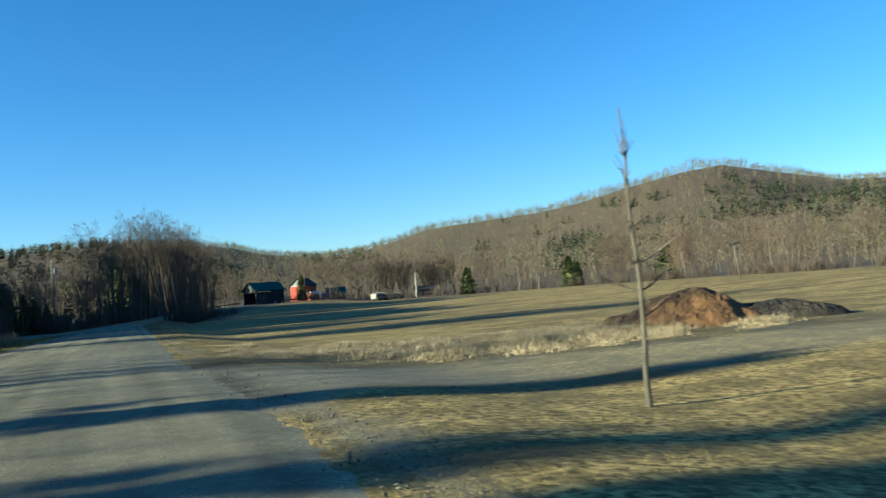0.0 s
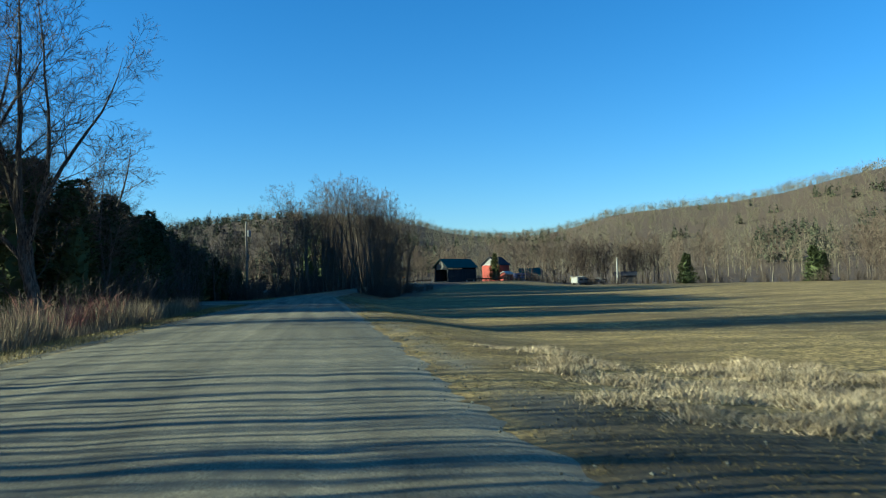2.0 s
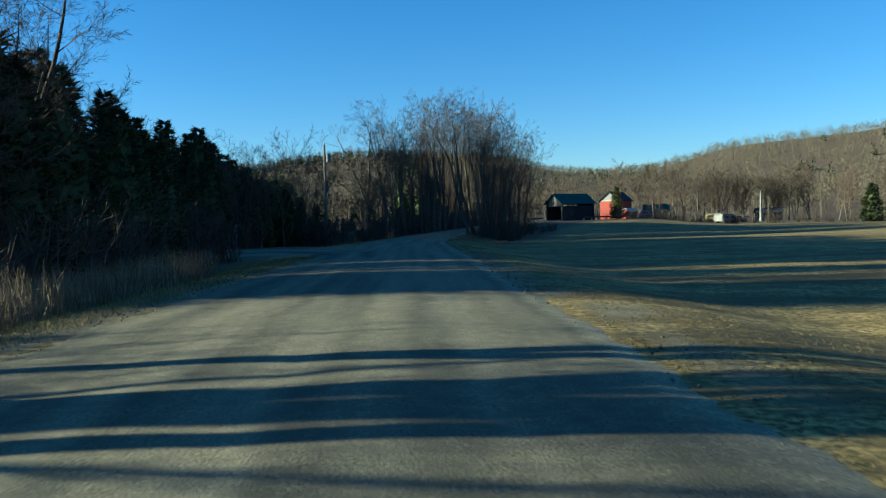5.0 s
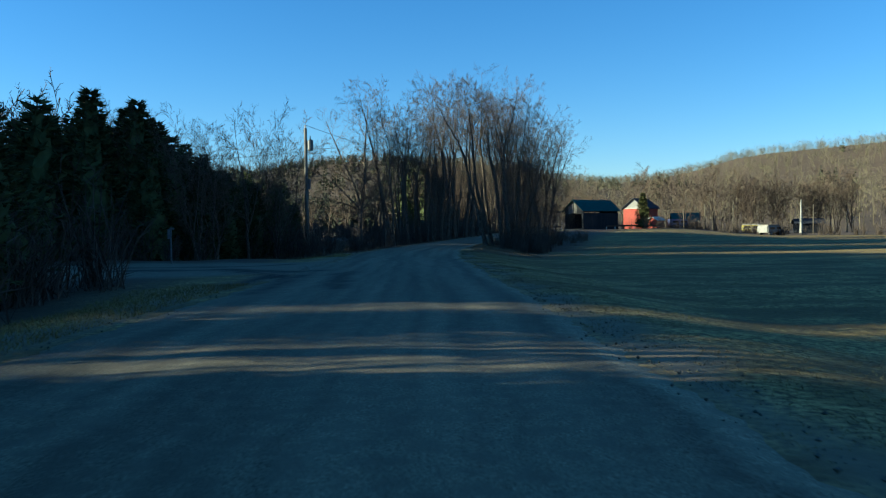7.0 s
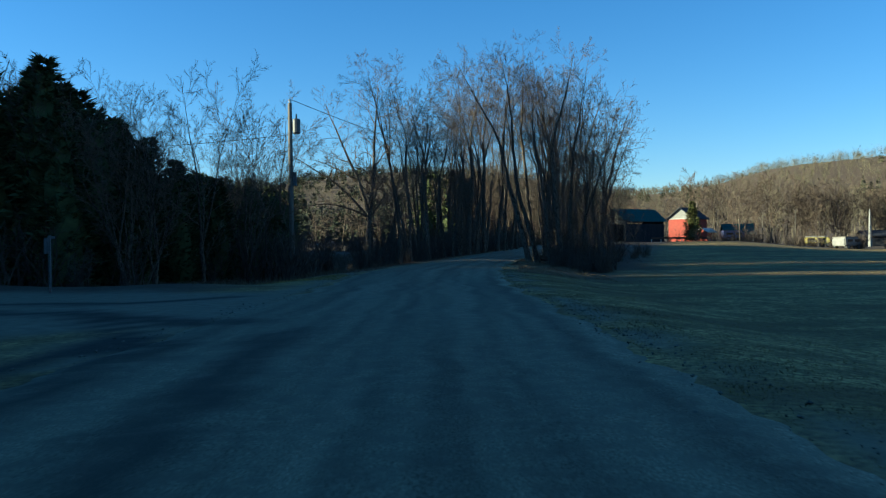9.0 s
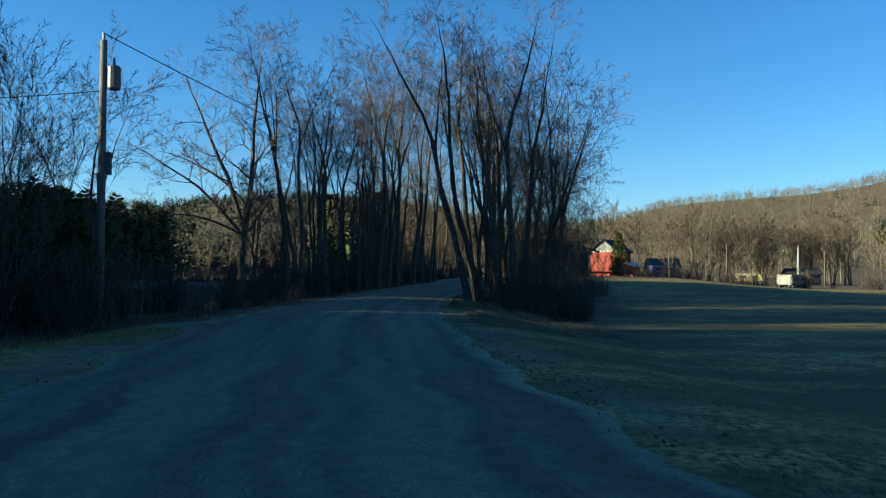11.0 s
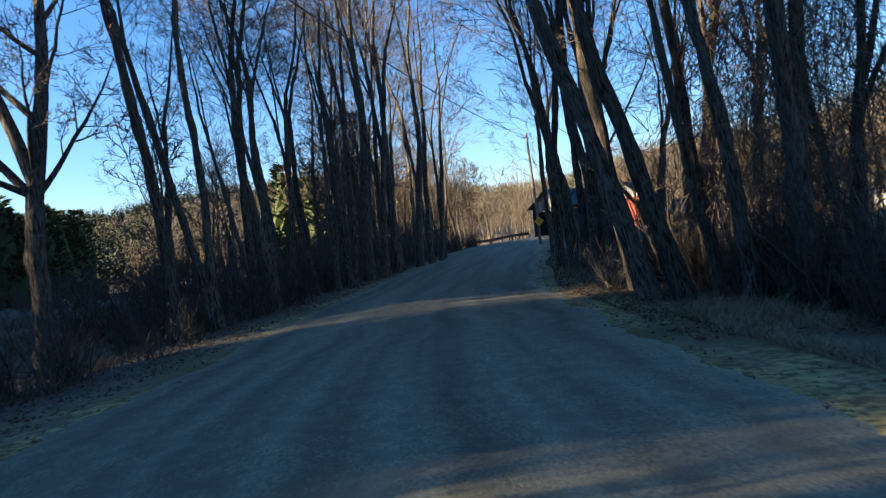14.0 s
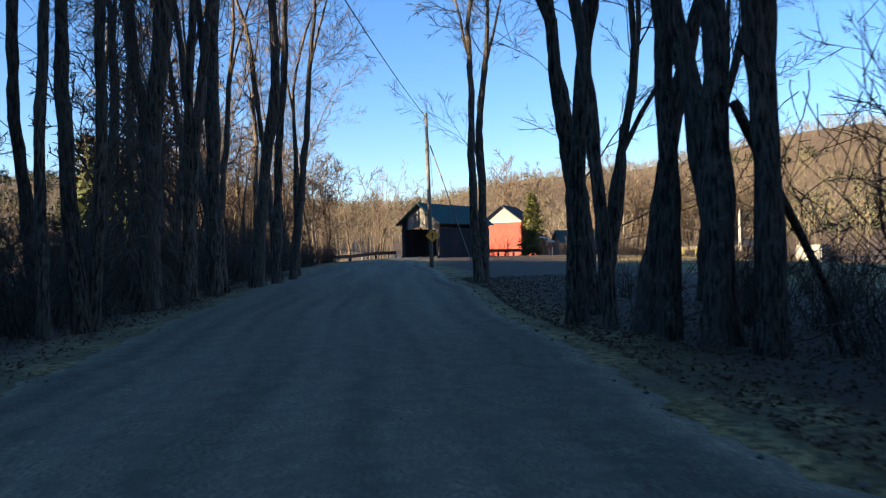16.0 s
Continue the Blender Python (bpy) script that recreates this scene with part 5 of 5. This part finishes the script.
# ---------------------------------------------------------------- farm beyond the river
def gabled(name, place, turn, w, d, h, rise, wall, roof, label, category, gable=None, openings=(), over=0.35, trim=False):
    """A house or barn; the gable looks along local -y."""
    t = thing(name, place, label, category, turn=turn)
    b = Build()
    b.box((-w / 2, 0, -0.6), (w / 2, d, h))
    part("wall", b, wall, t)
    b = Build()
    for y, s in ((0, 1), (d, -1)):
        p = [(-w / 2, y, h), (w / 2, y, h), (0, y, h + rise)]
        b.poly(*(p if s > 0 else reversed(p)))
    part("gable", b, gable or wall, t)
    for sx in (-1, 1):
        b = Build()
        k = rise / (w / 2)
        lo, hi = Vector((sx * (w / 2 + over), 0, h - over * k)), Vector((0, 0, h + rise))
        th = Vector((0, 0, 0.12))
        for y0, y1 in ((-over, d + over),):
            q = [Vector((lo.x, y0, lo.z)), Vector((lo.x, y1, lo.z)), Vector((0, y1, hi.z)), Vector((0, y0, hi.z))]
            top = [c + th for c in q]
            b.poly(*(top if sx > 0 else reversed(top)))
            b.poly(*(reversed(q) if sx > 0 else q))
            for i in range(4):
                j = (i + 1) % 4
                b.poly(q[i], q[j], top[j], top[i])
        part("roof", b, roof, t)
    if trim:
        b = Build()
        b.box((-w / 2 - 0.04, -0.06, h - 0.22), (w / 2 + 0.04, -0.003, h))
        part("trim_band", b, M_DULL, t, "white painted band")
    for kind, x0, x1, z0, z1 in openings:
        fr = Build()
        fr.box((x0 - 0.1, -0.05, z0 - 0.1), (x1 + 0.1, 0.03, z1 + 0.1))
        o = part(kind, fr, M_WHITE, t)
        gl = Build()
        gl.box((x0, -0.07, z0), (x1, -0.045, z1))
        part("pane" if kind == "window" else "leaf", gl, M_GLASS if kind == "window" else wall, o)
    return t


gabled("barn", (38.7, 210.1, 1.3), -42, 4.4, 5.5, 4.0, 1.7, M_RED, M_GREYROOF, "red board barn with a dull white gable and dark roof", "barn", M_TOWER, (), 0.35, True)
gabled("porch_shed", (41.2, 206.6, 1.2), -42, 1.9, 3, 1.7, 0.5, M_RED, M_WHITE, "small red shed with a white roof edge", "shed")
gabled("house", (51.0, 211.0, 0.4), 80, 4.0, 4.5, 2.2, 1.5, M_GREYWOOD, M_GREENROOF, "small house under a green metal roof", "house", None, [("window", -1.2, -0.4, 1.1, 2.2)])
gabled("shed", (76.5, 213.5, 0.0), 75, 3.6, 5, 1.9, 0.8, M_WOOD, M_GREYROOF, "grey weathered shed with a low roof", "shed", None, [("window", -1, 0, 0.9, 1.7)])


def white_tower():
    t = thing("tower", (69.7, 207.7, land(69.7, 207.7)), "slender white tapering tower of boards", "tower")
    b = Build()
    b.tube([(0, 0, -0.3), (0, 0, 2.2), (0, 0, 5.6)], [0.36, 0.26, 0.14], 4)
    part("shaft", b, M_TOWER, t)
    b = Build()
    b.tube([(0, 0, 5.6), (0, 0, 5.7), (0, 0, 6.4)], [0.19, 0.17, 0.04], 4)
    part("cap", b, M_TOWER, t)


white_tower()


def camper(x, y, turn, label, low, high, l=4.6, h=2.2):
    t = thing("camper", (x, y, land(x, y)), label, "vehicle", turn=turn)
    me = bmesh.new()
    bmesh.ops.create_cube(me, size=1)
    for v in me.verts:
        v.co = Vector((v.co.x * l, v.co.y * 1.9, v.co.z * (h - 0.45) + 0.45 + (h - 0.45) / 2))
        if v.co.z > 1 and v.co.x > 0:
            v.co.x -= 0.7
    bmesh.ops.bevel(me, geom=me.edges[:], offset=0.12, segments=2, affect="EDGES")
    m = bpy.data.meshes.new("body")
    me.to_mesh(m)
    me.free()
    m.materials.append(low)
    ob = new("body", m)
    ob.parent = t
    b = Build()
    b.box((-l / 2 + 0.05, -0.98, h * 0.55), (l / 2 - 0.9, 0.98, h * 0.62))
    b.box((-l / 2 + 0.1, -0.9, h - 0.05), (l / 2 - 0.9, 0.9, h + 0.12))
    part("roof", b, high, t)
    for i in range(2):
        b = Build()
        b.box((-l / 2 + 0.5 + 1.5 * i, -0.985, h * 0.64), (-l / 2 + 1.5 + 1.5 * i, 0.985, h * 0.86))
        part("window", b, M_GLASS, t)
    for sx in (-1, 1):
        for sy in (-1, 1):
            b = Build()
            b.tube([(sx * l * 0.3, sy * 0.95, 0.33), (sx * l * 0.3, sy * 0.72, 0.33)], [0.34, 0.34], 14)
            w = part("wheel", b, M_BLACK, t)
            b = Build()
            b.tube([(sx * l * 0.3, sy * 0.96, 0.33), (sx * l * 0.3, sy * 0.9, 0.33)], [0.18, 0.18], 10)
            part("rim", b, M_STEEL, w)


M_VANYEL = surface("van_yellow", (0.36, 0.29, 0.06), (0.45, 0.37, 0.1), 2, 0.5, 0, 0.3, (0.36, 0.3, 0.13), spec=0.5)
M_VANBLUE = surface("car_blue", (0.03, 0.05, 0.12), (0.06, 0.09, 0.2), 2, 0.4, 0, 0.3, (0.05, 0.07, 0.15), spec=0.5)
camper(57.8, 200.3, -25, "yellow and white camper van parked by the trees", M_VANYEL, M_DULL, 4.2, 1.6)
camper(62.5, 200.9, -10, "small white van parked by the trees", M_TOWER, M_GREYWOOD, 2.8, 1.4)
camper(44.0, 199.6, 0, "dark blue car parked before the house", M_VANBLUE, M_VANBLUE, 3.8, 1.5)
camper(50.1, 175.5, 30, "pale van standing at the field's far edge", M_TOWER, M_GREYWOOD, 3.6, 1.5)


# ---------------------------------------------------------------- poles, wires and posts
def utility_pole(x, y, h, label, lean=(0, 0), r=0.14, gear=True, paint=None, arm=True):
    t = thing("utility_pole", (x, y, land(x, y)), label, "utility pole")
    t.matrix_world = pose(x, y, land(x, y), lean[0], lean[1], 0)
    b = Build()
    b.tube([(0, 0, -0.6), (0, 0, h * 0.5), (0, 0, h)], [r, r * 0.88, r * 0.72], 10)
    part("shaft", b, paint or M_POLE, t, smooth=True)
    if gear:
        b = Build()
        b.tube([(0.32, 0, h - 1.55), (0.32, 0, h - 1.5), (0.32, 0, h - 0.85), (0.32, 0, h - 0.8)], [0.17, 0.2, 0.2, 0.15], 12)
        can = part("transformer", b, M_STEEL, t, "grey transformer can")
        b = Build()
        b.tube([(0.32, 0, h - 0.8), (0.32, 0, h - 0.55)], [0.05, 0.03], 8)
        part("bushing", b, M_POLE, can)
        b = Build()
        b.box((0.1, -0.04, h - 1.4), (0.2, 0.04, h - 0.95))
        part("bracket", b, M_STEEL, t)
        b = Build()
        b.box((0.12, -0.1, h - 4.2), (0.28, 0.1, h - 3.5))
        part("meter_box", b, M_STEEL, t)
        b = Build()
        b.tube([(0, 0, h - 0.02), (0, 0, h + 0.22)], [0.04, 0.05], 8)
        part("insulator", b, M_WHITE, t)
    elif arm:
        b = Build()
        b.box((-0.75, -0.05, h - 0.35), (0.75, 0.05, h - 0.22))
        part("crossarm", b, paint or M_POLE, t)
    return t


def wire(a, c, sag, label, r=0.016):
    a, c = Vector(a), Vector(c)
    b = Build()
    n = 24
    b.tube([a.lerp(c, i / n) - Vector((0, 0, sag * 4 * (i / n) * (1 - i / n))) for i in range(n + 1)], [r] * (n + 1), 4)
    me = b.mesh("wire", M_BLACK)
    return tagged(new("wire", me), label, "wire")


utility_pole(-9.4, 111.6, 8.9, "weathered wooden utility pole with a grey transformer")
pole2 = utility_pole(13.1, 161.0, 7.3, "leaning wooden utility pole that carries a road sign", (0, -1.0), 0.1, False, None, False)
wire((-9.4, 111.6, 8.8), (13.0, 161.0, 7.9), 0.9, "black power line between the poles", 0.018)
wire((-9.4, 111.6, 7.0), (-34, 116, 7.2), 0.5, "black service line to the wood")
wire((13.0, 161.0, 7.9), (36.5, 226, 7.5), 1.0, "power line crossing to the farm", 0.012)
gw = Build()
gw.tube([(13.15, 161.0, 6.6), (14.9, 160.2, 0.75)], [0.026, 0.026], 6)
tagged(new("guy_brace", gw.mesh("guy_brace", M_POLE)), "slanting grey brace of the leaning pole", "brace")


def diamond_sign(x, y, z, s):
    t = thing("road_sign", (x, y, z), "yellow diamond warning sign fixed to the pole", "road sign", turn=-14)
    b = Build()
    b.poly((-s, -0.02, 0), (0, -0.02, -s), (s, -0.02, 0), (0, -0.02, s))
    b.poly((-s, 0.0, 0), (0, 0.0, s), (s, 0.0, 0), (0, 0.0, -s))
    for p, q in (((-s, 0), (0, -s)), ((0, -s), (s, 0)), ((s, 0), (0, s)), ((0, s), (-s, 0))):
        b.poly((p[0], -0.02, p[1]), (p[0], 0.0, p[1]), (q[0], 0.0, q[1]), (q[0], -0.02, q[1]))
    plate = part("plate", b, M_YELLOW, t)
    b = Build()
    b.box((-0.02, -0.026, -s * 0.42), (0.02, -0.022, s * 0.15))
    b.poly((-0.07, -0.024, s * 0.12), (0.07, -0.024, s * 0.12), (0, -0.024, s * 0.42))
    part("symbol", b, M_BLACK, plate, "black arrow")
    b = Build()
    b.box((-0.06, 0.0, -0.05), (0.06, 0.06, 0.05))
    part("bracket", b, M_STEEL, t)


diamond_sign(13.08, 160.78, 2.35, 0.32)


def marker_post(x, y, h, label):
    t = thing("sign_post", (x, y, land(x, y)), label, "post")
    b = Build()
    b.box((-0.03, -0.03, -0.4), (0.03, 0.03, h))
    part("stake", b, M_STEEL, t)
    b = Build()
    b.box((-0.16, -0.015, h - 0.55), (-0.05, 0.015, h - 0.08))
    part("plate", b, M_STEEL, t)
    b = Build()
    b.box((-0.06, -0.01, h - 0.1), (0.16, 0.01, h - 0.02))
    part("cap_plate", b, M_STEEL, t)


marker_post(-13.6, 94.6, 1.75, "thin grey steel post with a small plate at the driveway")
utility_pole(57.5, 68.0, 3.9, "short leaning pale pole with a crossarm in the field", (0, -7), 0.09, False, M_PALE)
for x, y, h in ((39.0, 202.0, 6.4), (64.8, 192.7, 5.0), (53.5, 199.0, 5.6), (49.5, 202.0, 4.5)):
    utility_pole(x, y, h, "thin pale pole standing by the far trees", (0, 0.5), 0.09, False, M_PALE, False)


# ---------------------------------------------------------------- near things on the field side
def sapling(x, y):
    t = thing("young_tree", (x, y, land(x, y)), "slim pale leafless young tree on the verge", "tree")
    rng = random.Random(91)
    pts, p = [], Vector((0, 0, -0.2))
    for i in range(13):
        pts.append(p.copy())
        p += Vector((rng.gauss(-0.004, 0.012), rng.gauss(0, 0.012), 0.32))
    b = Build()
    b.tube(pts, [0.042 - 0.0028 * i for i in range(13)], 8)
    part("trunk", b, M_PALE, t, smooth=True)
    tops = Build()
    for i, (z, ln, a) in enumerate(((5, 0.55, 0.1), (5.3, 0.7, 3.2), (6.2, 0.6, 0.4), (6.5, 0.45, 2.9), (4.8, 0.5, 0.6), (7.4, 0.4, 3.4), (8.3, 0.3, 0.2), (9.2, 0.28, 2.8), (10, 0.26, 0.5), (10.6, 0.22, 2.4))):
        q = pts[int(z)]
        d = Vector((math.cos(a), rng.uniform(-0.4, 0.4), 0.3 if z < 7 else 2.4)).normalized()
        line = [q]
        for k in range(4):
            d = (d + Vector((rng.gauss(0, 0.2), rng.gauss(0, 0.2), 0.12))).normalized()
            line.append(line[-1] + d * ln / 4)
        b = Build()
        b.tube(line, [0.014, 0.011, 0.009, 0.007, 0.004], 5, False)
        br = part("branch", b, M_PALE, t)
        for k in range(5):
            q2 = line[1 + k % 4]
            w = (d + Vector((rng.gauss(0, 0.7), rng.gauss(0, 0.7), rng.gauss(0.2, 0.4)))).normalized() * rng.uniform(0.12, 0.3)
            tops.tube([q2, q2 + w * 0.5, q2 + w], [0.005, 0.004, 0.003], 3, False)
    tagged(part("crown", tops, M_TWIG, t, "thin reddish twigs"), kind="stuff")


sapling(5.7, 8.55)


def heap(x, y, turn, rx, ry, h, label, seed, name="soil_mound", mat=None):
    bm = bmesh.new()
    bmesh.ops.create_grid(bm, x_segments=70, y_segments=56, size=1)
    for v in bm.verts:
        px, py = v.co.x * rx, v.co.y * ry
        r = math.hypot(v.co.x, v.co.y)
        n = noise.noise((px * 0.9 + seed, py * 0.9, 0)) * 0.35 + noise.noise((px * 3 + seed, py * 3, 1)) * 0.12
        z = h * max(0.0, 1 - r ** 1.25 + n * 0.6) if r < 1.02 else 0
        z += noise.noise((px * 9, py * 9, seed)) * 0.05 * (1 if z > 0.05 else 0) + noise.noise((px * 22, py * 22, seed)) * 0.02
        edge = smooth(0.75, 1.0, r)
        v.co = Vector((px, py, z * (1 - edge) - 0.08 * edge))
    me = bpy.data.meshes.new(name)
    bm.to_mesh(me)
    bm.free()
    me.materials.append(mat or M_SOIL)
    ob = new(name, me)
    ob.matrix_world = pose(x, y, land(x, y), 0, 0, turn)
    return tagged(ob, label, "soil mound")


heap(15.9, 21.4, -34, 3.1, 2.2, 1.08, "rounded heap of dark and rusty brown soil", 3)
heap(18.1, 19.9, -30, 2.3, 1.3, 0.55, "low dark spill of soil beside the heap", 8, "soil_mound", M_DARKSOIL)


def log(a, c, r, label, name="fallen_log"):
    a, c = Vector(a), Vector(c)
    b = Build()
    rng = random.Random(int(r * 1000))
    n = 7
    b.tube([a.lerp(c, i / n) + Vector((0, 0, rng.gauss(0, 0.02))) for i in range(n + 1)], [r * (1 - 0.3 * i / n) for i in range(n + 1)], 9)
    return tagged(new(name, b.mesh(name, M_BARK, True)), label, "log")


log((10.2, 129.2, 3.15), (12.2, 129.5, 2.7), 0.07, "broken grey limb caught in the branches")
log((7.2, 132.6, 3.1), (9.8, 133.6, 0.35), 0.07, "thin dead trunk leaning on a tree")
log((7.9, 133.6, land(7.9, 133.6) - 0.1), (7.9, 133.6, land(7.9, 133.6) + 0.75), 0.16, "short dark tree stump among the brush", "tree_stump")
log((4.5, 126.4, land(4.5, 126.4) + 0.1), (7.2, 125.2, land(7.2, 125.2) + 0.15), 0.07, "dead branch lying on the leaf litter")


# ---------------------------------------------------------------- loose stones along the edges of the gravel
def loose_stones(seed, count):
    rng = random.Random(seed)
    b = Build()
    for i in range(count):
        y = 4 + 150 * rng.random() ** 1.2
        right = rng.random() < 0.6
        o = rng.gauss(0.05, 0.28)
        x = road_right(y) + o if right else road_left(y) - o
        if 8 < y < 24 and rng.random() < 0.35:
            x = rng.uniform(1.5, 12)
            y = 17 + rng.gauss(0, 1.2)
        r = 0.007 + 0.022 * rng.random() ** 5
        z = max(land(x, y), 1.3 * smooth(105, 200, y) + 0.0) + r * 0.35 + (0.03 if o < 0 else 0)
        k = len(b.v)
        a = rng.uniform(0, 6.28)
        for q in range(4):
            b.v.append(Vector((x + math.cos(a + q * 1.57) * r * rng.uniform(0.7, 1.3), y + math.sin(a + q * 1.57) * r * rng.uniform(0.7, 1.3), z + rng.uniform(-0.2, 0.2) * r)))
        b.v += [Vector((x + rng.gauss(0, 0.3) * r, y + rng.gauss(0, 0.3) * r, z + r * 0.7)), Vector((x, y, z - r))]
        for q in range(4):
            b.f += [(k + q, k + (q + 1) % 4, k + 4), (k + (q + 1) % 4, k + q, k + 5)]
    return tagged(new("loose_stones", b.mesh("loose_stones", M_PEBBLE)), "loose grey stones along the edges of the gravel", "stones", kind="stuff")


M_PEBBLE = island_tint(surface("pebbles", (0.05, 0.049, 0.04), (0.12, 0.115, 0.092), 9, 0.9, 0, 0.4, (0.13, 0.125, 0.1), coords="World"), 0.4)
loose_stones(81, 7000)
